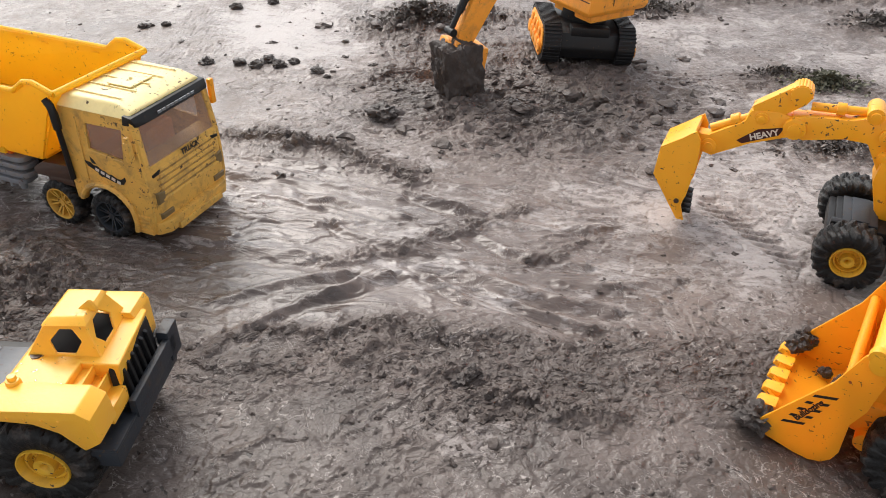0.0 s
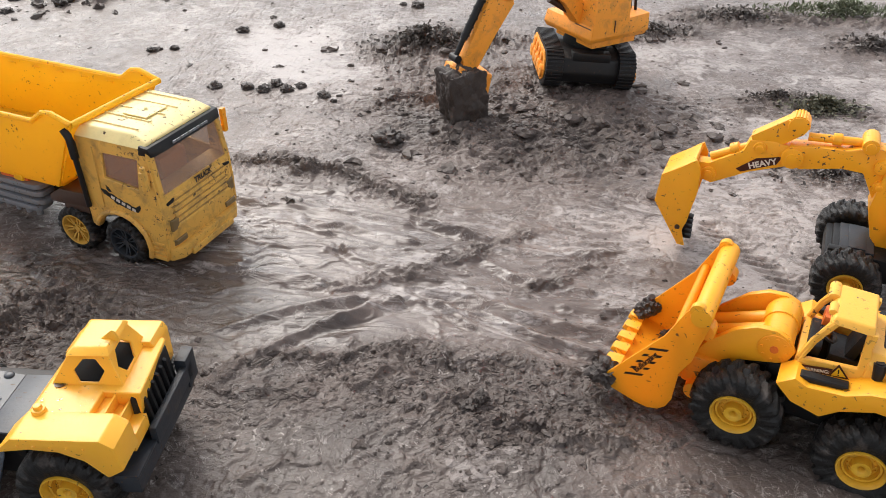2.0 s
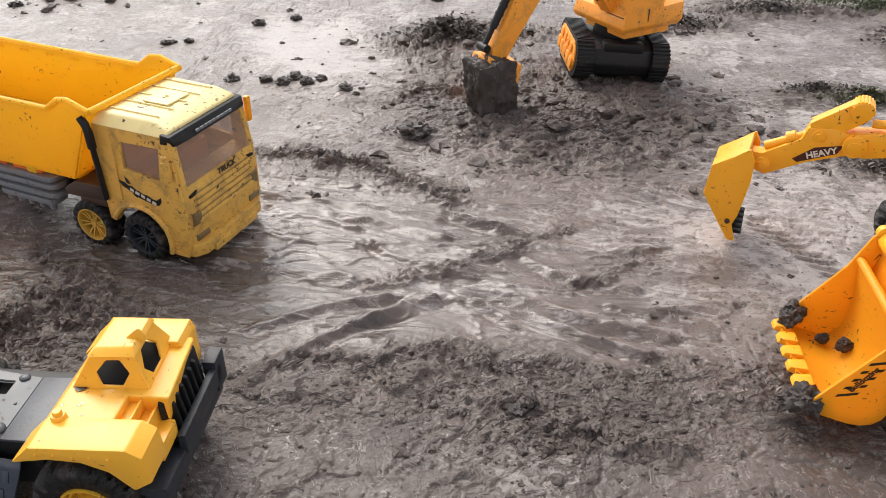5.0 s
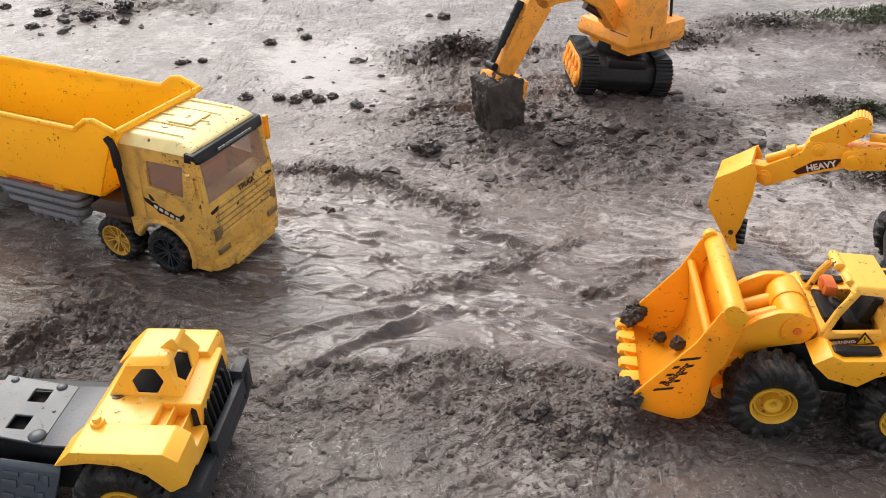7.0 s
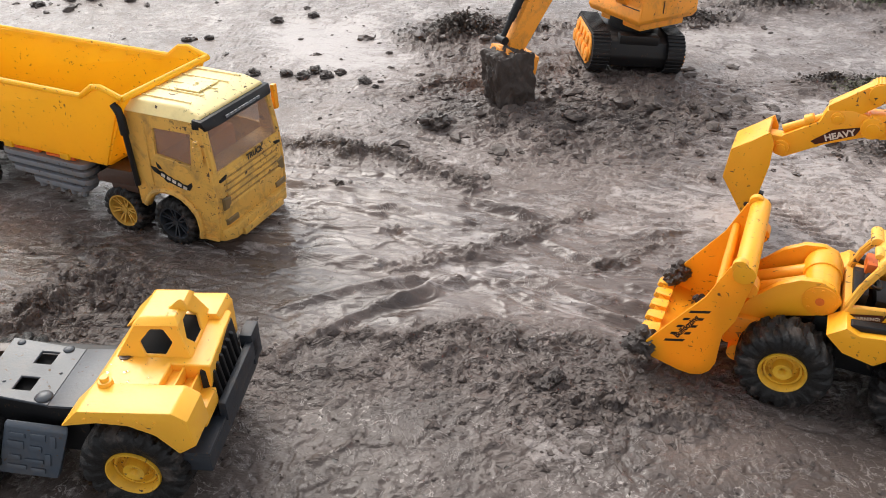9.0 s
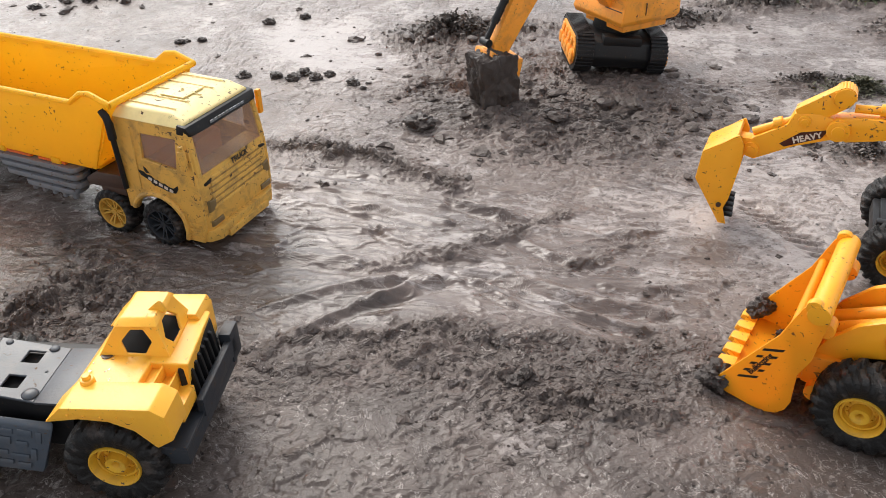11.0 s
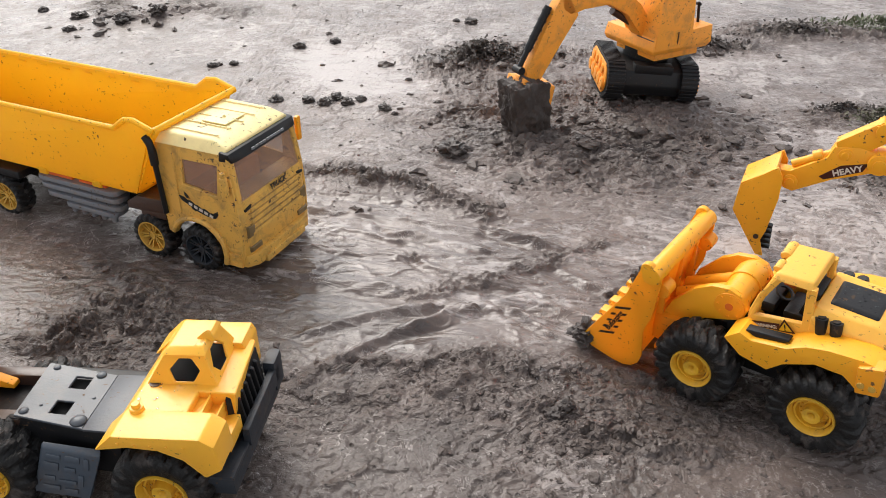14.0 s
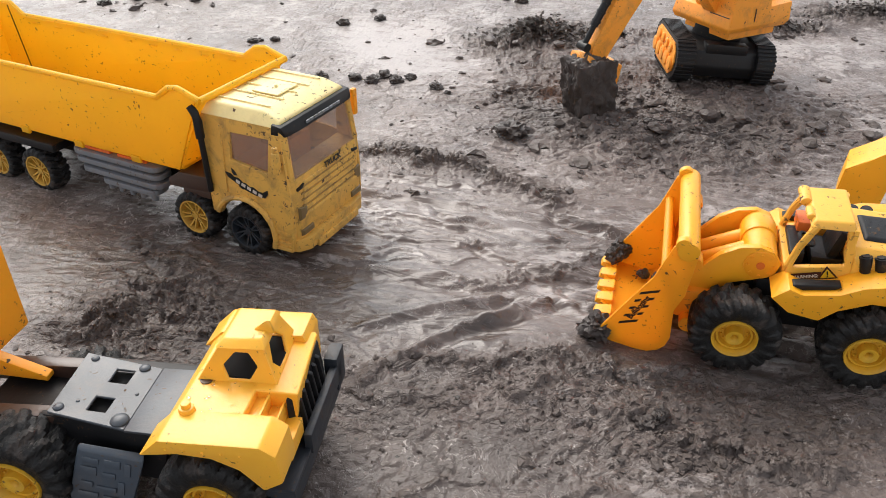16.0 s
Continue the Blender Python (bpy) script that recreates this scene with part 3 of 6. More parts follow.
    lips = 1 - np.abs(fractal(0.16 * wx + 0.05 * wy, 1.0 * wy + 0.24 * wx, 36, 340, 4, 0.5)) * 1.5
    h += basin * (0.0012 * flow + 0.0020 * np.clip(swirl, 0, 1) ** 5 + 0.0012 * np.clip(lips, 0, 1) ** 3)
    crumbly = np.zeros_like(x)
    sheen = np.zeros_like(x)
    lumpy = np.clip(1.2 * crest(70, 90, 160, 4) - 0.5, -0.6, 0.9)
    along = 0.7 + 0.5 * fractal(x, y, 22, 170, 3, 0.5)
    rx, ry = x + 0.006 * fractal(x, y, 16, 11, 3), y + 0.006 * fractal(x, y, 16, 21, 3)
    tx, ty = rx + 0.007 * fractal(x, y, 60, 180, 3), ry + 0.007 * fractal(x, y, 60, 190, 3)
    for line, width, height, crumb in RIDGES:
        if crumb <= 0.3:
            # a smooth rut: sunk bed, raised lip on one side
            d, side = away(rx, ry, line)
            h += np.clip(along, 0.4, 1.2) * 1.0 * height * (0.62 * np.exp(-((d + 0.25 * width * side) / (0.62 * width)) ** 2) - 0.55 * np.exp(-((d - 1.35 * width) / (0.8 * width)) ** 2) * (side > 0))
            sheen = np.maximum(sheen, np.exp(-((d - 1.35 * width) / width) ** 2) * (side > 0))
        else:
            d, side = away(tx, ty, line)
            k = np.exp(-(d / (width * np.where(side > 0, 0.8, 1.2))) ** 1.6)
            h += k * height * (0.55 + crumb * 0.6 * lumpy) * np.clip(along, 0.3, 1.3)
            crumbly = np.maximum(crumbly, np.clip(1.3 * k, 0, 1) * crumb)
    chip = fractal(tx * 0.85, ty * 1.2, 62, 360, 4, 0.6)
    chips = 0.4 * step(-0.3, -0.22, chip) + 0.35 * step(0.02, 0.09, chip) + 0.25 * step(0.36, 0.43, chip)
    h += crumbly * 0.0058 * (chips - 0.4)
    # a lug-printed wheel track beside the wheeled digger
    d, side = away(x, y, [(0.31, 0.76), (0.335, 0.70), (0.36, 0.64)])
    h -= np.exp(-(d / 0.014) ** 4) * (0.0035 + 0.0025 * np.sin((y + 0.35 * x) * 2 * math.pi / 0.0125))
    h = np.where((np.abs(x) > 1.6) | (y > 2.6) | (y < -0.2), 0.004 * lattice(x, y, 0.9, 3), h)
    # the shallow pool far back lies level
    pool = np.clip(1.3 * blob(wx, wy, -0.26, 1.31, 0.16, 0.085, -38), 0, 1)
    h = h * (1 - 0.8 * pool) - 0.0035 * pool

    wet = np.clip(0.22 + 0.78 * basin + 0.30 * blob(wx, wy, 0.22, 0.46, 0.22, 0.10) + 0.02 * step(1.05, 1.35, y) * (1 - dig) + 0.40 * pool + 0.4 * sheen, 0, 1) * (1 - 0.75 * crumbly) * (1 - 0.35 * churn)
    # silt; its rise to the back and right also paints grazing sky reflection
    silt_sheen = 0.31 + 0.02 * blob(x, y, -0.02, 0.68, 0.22, 0.12) + 0.15 * step(0.95, 1.35, y + 0.45 * x) + 0.34 * blob(x, y, 0.38, 0.80, 0.30, 0.30) + 0.20 * blob(x, y, 0.03, 0.42, 0.10, 0.05)
    silt_sheen += 0.20 * blob(wx, wy, -0.16, 1.0, 0.2, 0.16) + 0.45 * blob(wx, wy, -0.26, 1.31, 0.20, 0.11, -38) + 0.14 * fractal(x, y, 11, 200, 3)
    # pale streaks: foam, with sky reflection on the wet slopes painted in
    silt_sheen += basin * 0.24 * fractal(0.36 * wx + 0.4 * wy, 1.9 * wy - 0.3 * wx, 34, 210, 4, 0.6)
    silt_sheen = np.clip(silt_sheen * (1 - 0.85 * dig) * (1 - 0.9 * crumbly), 0, 1)
    silt_sheen *= (1 - 0.45 * blob(x, y, -0.33, 0.56, 0.14, 0.10)) * (1 - 0.30 * near) * (1 - 0.3 * blob(x, y, -0.20, 0.46, 0.16, 0.10))
    zone = np.clip(0.15 * near + 0.85 * churn + dig + crumbly + 0.5 * blob(x, y, -0.36, 0.57, 0.16, 0.12) + 0.25 * blob(x, y, 0.18, 0.88, 0.16, 0.08), 0, 1)

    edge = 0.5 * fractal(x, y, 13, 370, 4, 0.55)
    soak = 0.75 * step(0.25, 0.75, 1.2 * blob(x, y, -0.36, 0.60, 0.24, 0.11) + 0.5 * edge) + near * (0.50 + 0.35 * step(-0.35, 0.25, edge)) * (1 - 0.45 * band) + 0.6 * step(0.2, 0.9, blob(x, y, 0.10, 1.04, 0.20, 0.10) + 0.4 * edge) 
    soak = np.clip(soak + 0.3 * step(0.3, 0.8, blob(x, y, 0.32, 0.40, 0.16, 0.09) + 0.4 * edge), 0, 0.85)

    ny, nx = x.shape
    me = bpy.data.meshes.new("ground")
    co = np.stack([x, y, h], -1).reshape(-1, 3).astype(np.float32)
    idx = np.arange(nx * ny).reshape(ny, nx)
    quads = np.stack([idx[:-1, :-1], idx[:-1, 1:], idx[1:, 1:], idx[1:, :-1]], -1).reshape(-1, 4)
    me.vertices.add(len(co))
    me.vertices.foreach_set("co", co.ravel())
    me.loops.add(quads.size)
    me.loops.foreach_set("vertex_index", quads.ravel().astype(np.int32))
    me.polygons.add(len(quads))
    me.polygons.foreach_set("loop_start", np.arange(0, quads.size, 4, dtype=np.int32))
    me.polygons.foreach_set("use_smooth", np.ones(len(quads), dtype=bool))
    me.update()
    lie = me.attributes.new("lie", "FLOAT_COLOR", "POINT")
    lie.data.foreach_set("color", np.stack([wet, silt_sheen, zone, soak], -1).reshape(-1).astype(np.float32))
    me.materials.append(GROUND)
    ob = new("ground", me)
    tagged(ob, "wet grey-brown mud flat with ruts, foam and crumbled ridges", "mud", kind="structure")

    def height(px, py):
        i = min(max(int(np.searchsorted(xs, px)), 0), nx - 1)
        j = min(max(int(np.searchsorted(ys, py)), 0), ny - 1)
        return float(h[j, i])
    return height


ground_z = make_ground()


# ---- the wheel loader that drives about ----


def side_pair(y):
    return ((y, 1), (-y, -1))


def make_loader():
    body = thing("wheel_loader", pose(0, 0, 0), "yellow plastic toy wheel loader with mud-flecked bucket, driving over mud", "toy loader")
    # frame and cab
    part("chassis", join(block(-0.128, -0.012, -0.030, 0.030, 0.030, 0.074, 0.003), block(-0.02, 0.02, -0.02, 0.02, 0.030, 0.062, 0.003), rod((0, -0.045, 0.0385), (0, 0.045, 0.0385), 0.006), rod((-0.0955, -0.045, 0.0385), (-0.0955, 0.045, 0.0385), 0.006)), BLACK, body, "black plastic chassis")
    outline = [(-0.027, 0.071), (-0.031, 0.094), (-0.036, 0.116), (-0.044, 0.136), (-0.070, 0.138), (-0.0735, 0.120), (-0.078, 0.100), (-0.076, 0.078)]
    window = [(-0.0335, 0.0935), (-0.0690, 0.1005), (-0.0665, 0.1335), (-0.0475, 0.1335), (-0.0380, 0.112)]
    for y, s in side_pair(0.034):
        lean = lambda u, v, w, y=y, s=s: Vector((u, y - s * w - s * max(0, v - 0.1) * 0.16, v))
        part("cab_side", cut_panel(outline, [window], 0.005, lean), PALE_YELLOW, body)
    part("cab_roof", hull([(x, y, z) for x, y, z in ((-0.040, -0.030, 0.134), (-0.040, 0.030, 0.134), (-0.072, -0.030, 0.134), (-0.072, 0.030, 0.134), (-0.043, -0.026, 0.1405), (-0.043, 0.026, 0.1405), (-0.070, -0.026, 0.1415), (-0.070, 0.026, 0.1415))], 0.002, 3), PALE_YELLOW, body)
    part("roof_light_bar", join(rod((-0.040, -0.026, 0.138), (-0.040, -0.004, 0.138), 0.0045, bevel=0.0015), rod((-0.041, 0.006, 0.139), (-0.041, 0.020, 0.139), 0.0032, bevel=0.001)), PALE_YELLOW, body)
    part("cab_front", join(block(-0.034, -0.028, -0.030, 0.030, 0.070, 0.094, 0.0015), sweep([(-0.031, 0.030, 0.092), (-0.036, 0.0295, 0.114), (-0.044, 0.027, 0.136)], 0.0028), sweep([(-0.031, -0.030, 0.092), (-0.036, -0.0295, 0.114), (-0.044, -0.027, 0.136)], 0.0028)), PALE_YELLOW, body)
    part("cab_back", join(block(-0.0745, -0.071, -0.029, 0.029, 0.098, 0.112, 0.001), block(-0.0735, -0.070, -0.030, -0.023, 0.105, 0.136, 0.001), block(-0.0735, -0.070, 0.023, 0.030, 0.105, 0.136, 0.001)), PALE_YELLOW, body)
    part("seat", join(block(-0.072, -0.050, -0.015, 0.015, 0.080, 0.092, 0.002), moved(block(-0.004, 0.004, -0.013, 0.013, 0, 0.030, 0.002), pose(-0.064, 0, 0.090, 0, -12, 0)), block(-0.044, -0.033, -0.018, 0.018, 0.086, 0.098, 0.002), moved(lathe([(-0.001, 0.006), (0.001, 0.006), (0.001, 0.008), (-0.001, 0.008)], 20), pose(-0.046, 0.004, 0.102, 60, 0, 90))), BLACK, body, "black plastic seat and steering wheel")
    part("dashboard", block(-0.050, -0.040, -0.028, -0.010, 0.096, 0.108, 0.002), RED_ORANGE, body)
    # engine hood with its black panel and side pipes
    part("hood", hull([(-0.074, -0.034, 0.076), (-0.074, 0.034, 0.076), (-0.138, -0.034, 0.080), (-0.138, 0.034, 0.080), (-0.074, -0.026, 0.125), (-0.074, 0.026, 0.125), (-0.118, -0.025, 0.122), (-0.118, 0.025, 0.122), (-0.138, -0.025, 0.108), (-0.138, 0.025, 0.108), (-0.074, -0.033, 0.116), (-0.074, 0.033, 0.116), (-0.130, -0.032, 0.108), (-0.130, 0.032, 0.108)], 0.002, 3), PALE_YELLOW, body)
    grille = part("hood_grille", hull([(-0.081, -0.017, 0.1245), (-0.081, 0.017, 0.1245), (-0.117, -0.018, 0.122), (-0.117, 0.018, 0.122), (-0.084, -0.014, 0.1275), (-0.084, 0.014, 0.1275), (-0.115, -0.015, 0.1250), (-0.115, 0.015, 0.1250)], 0.0016, 3), BLACK, body, "black domed hood panel beaded with water")
    drop_rs = random.Random(8)
    for k in range(40):
        x, y = drop_rs.uniform(-0.113, -0.086), drop_rs.uniform(-0.012, 0.012)
        part("water_drop", clod_mesh("water_drop", drop_rs.uniform(0.0005, 0.0010), k, 0.4, 0.1, 2, DROP), DROP, grille, "", pose(x, 1.08 * y, 0.1126 + 0.056 * (x + 0.084)))
    for y, s in side_pair(0.033):
        for k in range(2):
            x = -0.0835 - 0.0105 * k
            part("exhaust_pipe", join(sweep([(x - 0.002, y - s * 0.001, 0.085), (x, y + s * 0.001, 0.095), (x + 0.001, y - s * 0.0005, 0.106), (x + 0.002, y - s * 0.002, 0.1125)], [0.0010, 0.0034, 0.0044, 0.0046], 14), rod((x + 0.002, y - s * 0.002, 0.1125), (x + 0.0022, y - s * 0.0022, 0.1135), 0.0030, seg=12)), BLACK, body)
    # side steps and rear wings
    skirt = [(-0.020, 0.077), (-0.034, 0.065), (-0.056, 0.0605), (-0.067, 0.0715), (-0.088, 0.0815), (-0.108, 0.081), (-0.1175, 0.073), (-0.131, 0.076), (-0.133, 0.098), (-0.118, 0.100), (-0.095, 0.0985), (-0.080, 0.095), (-0.066, 0.087), (-0.041, 0.083), (-0.0315, 0.087)]
    for y, s in side_pair(0.058):
        part("side_step", prism(skirt, *sorted((y, s * 0.031)), 0.0013), YELLOW, body)
        part("step_tread", hull([(x, y - s * q, z) for x, z in ((-0.034, 0.0862), (-0.042, 0.0830), (-0.063, 0.0868), (-0.067, 0.0895)) for q in (0.006, 0.0145)] + [(x, y - s * q, z + 0.0012) for x, z in ((-0.035, 0.0862), (-0.042, 0.0836), (-0.062, 0.0872), (-0.066, 0.0895)) for q in (0.0065, 0.014)], 0.0004), BLACK, body, "black step tread")
        lamp = part("rear_lamp", hull([(-0.118, y - s * 0.010, 0.073), (-0.118, y + s * 0.004, 0.073), (-0.134, y - s * 0.010, 0.076), (-0.134, y + s * 0.004, 0.076), (-0.116, y - s * 0.010, 0.096), (-0.116, y + s * 0.004, 0.096), (-0.133, y - s * 0.010, 0.101), (-0.133, y + s * 0.004, 0.101)], 0.0018), ORANGE_YELLOW, body)
        part("lens", join(*[rod((-0.121 - 0.0075 * k, y + s * 0.0038, 0.082), (-0.121 - 0.0075 * k, y + s * 0.0052, 0.082), 0.0026, seg=14, bevel=0.0005) for k in range(2)]), RIM_GOLD, lamp)
    # lift arms with the round drum between them
    arm_line = [(0.036, 0.046), (0.043, 0.056), (0.036, 0.072), (0.018, 0.092), (0.004, 0.1005), (-0.010, 0.1025), (-0.021, 0.0985), (-0.0275, 0.088), (-0.024, 0.077), (-0.012, 0.072), (0.006, 0.066), (0.020, 0.054)]
    for y, s in side_pair(0.030):
        arm = part("lift_arm", prism(arm_line, *sorted((y, y - s * 0.006)), 0.0014), YELLOW, body)
        bolts = [rod((-0.0125, y, 0.0865), (-0.0125, y + s * 0.0012, 0.0865), 0.0125, seg=32, bevel=0.0006)]
        for k in range(8):
            a = radians(45 * k)
            bolts.append(rod((-0.0125 + 0.0095 * math.cos(a), y, 0.0865 + 0.0095 * math.sin(a)), (-0.0125 + 0.0095 * math.cos(a), y + s * 0.0022, 0.0865 + 0.0095 * math.sin(a)), 0.0012, seg=8))
        disc = part("pivot_disc", join(*bolts), ORANGE_YELLOW, arm)
        part("pivot_cap", rod((-0.0125, y, 0.0865), (-0.0125, y + s * 0.002, 0.0865), 0.0032, seg=16), RED_ORANGE, arm)
    part("arm_drum", join(rod((-0.0125, -0.026, 0.0885), (-0.0125, 0.026, 0.0885), 0.0128, seg=32), rod((-0.0125, -0.020, 0.0885), (-0.0125, 0.0, 0.0885), 0.0142, seg=32, bevel=0.001)), YELLOW, body)
    part("lift_cylinder", join(rod((-0.006, 0.008, 0.088), (0.038, 0.008, 0.066), 0.0062, seg=18), rod((-0.006, -0.010, 0.088), (0.038, -0.010, 0.066), 0.0062, seg=18)), YELLOW, body)
    part("front_yoke", join(block(0.020, 0.047, -0.036, 0.036, 0.030, 0.058, 0.003), rod((0.034, -0.045, 0.030), (0.034, 0.045, 0.030), 0.0075, seg=20), rod((0.038, 0.036, 0.093), (0.038, 0.050, 0.093), 0.007, seg=18, bevel=0.001), rod((0.038, -0.050, 0.093), (0.038, -0.036, 0.093), 0.007, seg=18, bevel=0.001)), ORANGE_YELLOW, body)
    for ob in body.children:
        if ob.name.split(".")[0] in ("cab_side", "cab_roof", "roof_light_bar", "cab_front", "cab_back", "seat", "dashboard", "hood", "hood_grille", "exhaust_pipe"):
            for v in ob.data.vertices:
                v.co.z = 0.078 + (v.co.z - 0.078) * (0.70 if ob.name.split(".")[0] in ("hood", "hood_grille") else 0.84)
                v.co.y *= 1.08
    # bucket
    bucket = part("bucket", bucket_shell(), THIN_YELLOW, body, "yellow bucket smeared with mud along its teeth")
    plate = [(0.1065, 0.020), (0.098, 0.0135), (0.074, 0.0075), (0.064, 0.0066), (0.0555, 0.0092), (0.0500, 0.0150), (0.047, 0.024), (0.0475, 0.052), (0.041, 0.068), (0.0355, 0.107), (0.039, 0.117), (0.048, 0.1185), (0.0545, 0.113), (0.066, 0.083), (0.100, 0.031)]
    for y, s in side_pair(0.0625):
        part("side_plate", prism(plate, *sorted((y, y - s * 0.0028)), 0.0008), THIN_YELLOW, bucket)
    part("crossbar", join(rod((0.0435, -0.066, 0.1115), (0.0435, 0.066, 0.1115), 0.0082, seg=24, bevel=0.0012), rod((0.0475, -0.0655, 0.1165), (0.0475, -0.058, 0.1165), 0.006, seg=14, bevel=0.001), rod((0.0475, 0.058, 0.1165), (0.0475, 0.0655, 0.1165), 0.006, seg=14, bevel=0.001)), YELLOW, bucket)
    for i in range(6):
        y = -0.052 + 0.0208 * i
        part("tooth", hull([(0.099, y - 0.0075, 0.0155), (0.099, y + 0.0075, 0.0155), (0.1115, y - 0.0058, 0.0195), (0.1115, y + 0.0058, 0.0195), (0.096, y - 0.0075, 0.0245), (0.096, y + 0.0075, 0.0245), (0.1095, y - 0.0058, 0.0240), (0.1095, y + 0.0058, 0.0240)], 0.0009), YELLOW, bucket)
    part("back_plate", join(hull([(0.0475, -0.0595, 0.060), (0.0475, 0.0595, 0.060), (0.0505, -0.0595, 0.060), (0.0505, 0.0595, 0.060), (0.0400, -0.0595, 0.110), (0.0400, 0.0595, 0.110), (0.0430, -0.0595, 0.110), (0.0430, 0.0595, 0.110)], 0.0006)), THIN_YELLOW, bucket)
    for k in range(3):
        part("rib", hull([(x, -0.034 + 0.034 * k + o, z) for o in (-0.0015, 0.0015) for x, z in ((0.050, 0.030), (0.042, 0.034), (0.0445, 0.070), (0.0395, 0.104), (0.044, 0.106))], 0.0006), ORANGE_YELLOW, bucket)
    # slanted bars and word on the near plate
    for k in range(5):
        x, z = 0.0890 - 0.00344 * k, 0.0325 + 0.0081 * k
        for a, c in ((0.0, 1.0),) if k in (0, 4) else ((0.0, 0.30), (0.70, 1.0)):
            p, q = (x - 0.0146 * a, z + 0.0044 * a), (x - 0.0146 * c, z + 0.0044 * c)
            part("decal_bar", prism([p, (p[0] - 0.0011, p[1] + 0.0026), (q[0] - 0.0011, q[1] + 0.0026), q], 0.0626, 0.0628, 0.0), STICKER_BLACK, bucket)
    lettering("decal_word", "Bulldozing", 0.0066, STICKER_BLACK, bucket, Matrix.Translation((0.0745, 0.0632, 0.0520)) @ Matrix(((-0.468, 0.883, 0, 0), (0, 0, 1, 0), (0.883, 0.468, 0, 0), (0, 0, 0, 1))), 0.0002)
    part("decal_warning", join(block(-0.0555, -0.0345, 0.0372, 0.0376, 0.0795, 0.0865, 0.0)), STICKER, body, "dark warning sticker", pose(0, 0, 0) @ Matrix.Translation((-0.0345, 0, 0.083)) @ pose(0, 0, 0, 0, 14, 0) @ Matrix.Translation((0.0345, 0, -0.083)))
    lean = Matrix.Translation((-0.0435, 0.0379, 0.0856)) @ pose(0, 0, 0, 0, 14, 0) @ pose(0, 0, 0, 90, 0, 180)
    lettering("decal_letters", "WARNING:", 0.0038, LETTER, body, lean, 0.0001)
    tri = Matrix.Translation((-0.0585, 0.0374, 0.0905)) @ pose(0, 0, 0, 0, 14, 0)
    part("decal_triangle", moved(prism([(-0.0072, -0.0048), (0.0072, -0.0048), (0, 0.0072)], 0, 0.0003, 0.0), tri), STICKER, body)
    part("decal_triangle_inside", moved(join(prism([(-0.0050, -0.0034), (0.0050, -0.0034), (0, 0.0046)], 0.0003, 0.0005, 0.0)), tri), WARN_YELLOW, body)
    part("decal_mark", moved(join(block(-0.0005, 0.0005, 0.0005, 0.0007, -0.0010, 0.0026, 0.0), block(-0.0005, 0.0005, 0.0005, 0.0007, -0.0028, -0.0019, 0.0)), tri), STICKER_BLACK, body)
    # mud stuck on the bucket's two front corners and inside it
    for k, (p, size) in enumerate((((0.106, 0.055, 0.020), 0.013), ((0.112, 0.047, 0.013), 0.010), ((0.096, -0.058, 0.031), 0.0105), ((0.100, -0.050, 0.030), 0.008), ((0.060, -0.024, 0.026), 0.006), ((0.072, -0.040, 0.020), 0.005), ((0.100, 0.040, 0.012), 0.007))):
        part("stuck_mud", clod_mesh("stuck_mud", size, 3 + k, 0.8, 0.45, 4), CLOD, bucket, "wet lump of mud", pose(*p, 20 * k, 15, 40 * k))
    # wheels
    r, w, axle = 0.0347, 0.0300, 0.0385
    tyre_me = mesh_of("tyre", big_tyre(r, w), TYRE, 40)
    wheels = []
    for x in (0.0, -0.0955):
        for s in (1, -1):
            wheels.append((add_wheel(body, pose(x, s * 0.0505, axle), r, w, s, dish_rim(r * 0.88, w, s), RIM_YELLOW, "yellow dished rim", tyre_me), x, s * 0.0505, axle))
    # the bucket and the cab stand a little towards the side with the stickers
    slim = Matrix(((1, 0, 0, 0), (0, 0.86, 0, 0.004), (0, 0, 1, 0), (0, 0, 0, 1)))
    for ob in body.children:
        if ob.name.split(".")[0] in ("bucket", "cab_roof", "cab_side", "cab_front", "cab_back", "roof_light_bar"):
            for piece in (ob, *ob.children):
                piece.data.transform(piece.matrix_basis.inverted() @ slim @ piece.matrix_basis)
    return body, wheels


def bucket_shell():
    """The bucket's floor and back: one bent sheet between the side plates, with a thick top rim."""
    line = [(0.106, 0.020), (0.098, 0.0145), (0.080, 0.0105), (0.068, 0.0085), (0.058, 0.011), (0.051, 0.020), (0.0485, 0.034), (0.050, 0.060), (0.056, 0.090)]
    inner = [(0.106, 0.0235), (0.096, 0.0185), (0.080, 0.0145), (0.068, 0.0125), (0.060, 0.0150), (0.0545, 0.0225), (0.0525, 0.035), (0.054, 0.060), (0.060, 0.089)]
    shell = prism(line + inner[::-1], -0.060, 0.060, 0.0)
    return join(shell, rod((0.058, -0.060, 0.0905), (0.058, 0.060, 0.0905), 0.0036, seg=14))


loader, loader_wheels = make_loader()


# ---- the dump truck ----


def arc(cx, cz, r, a0, a1, n=9):
    return [(cx + r * math.cos(radians(a0 + (a1 - a0) * i / (n - 1))), cz + r * math.sin(radians(a0 + (a1 - a0) * i / (n - 1)))) for i in range(n)]


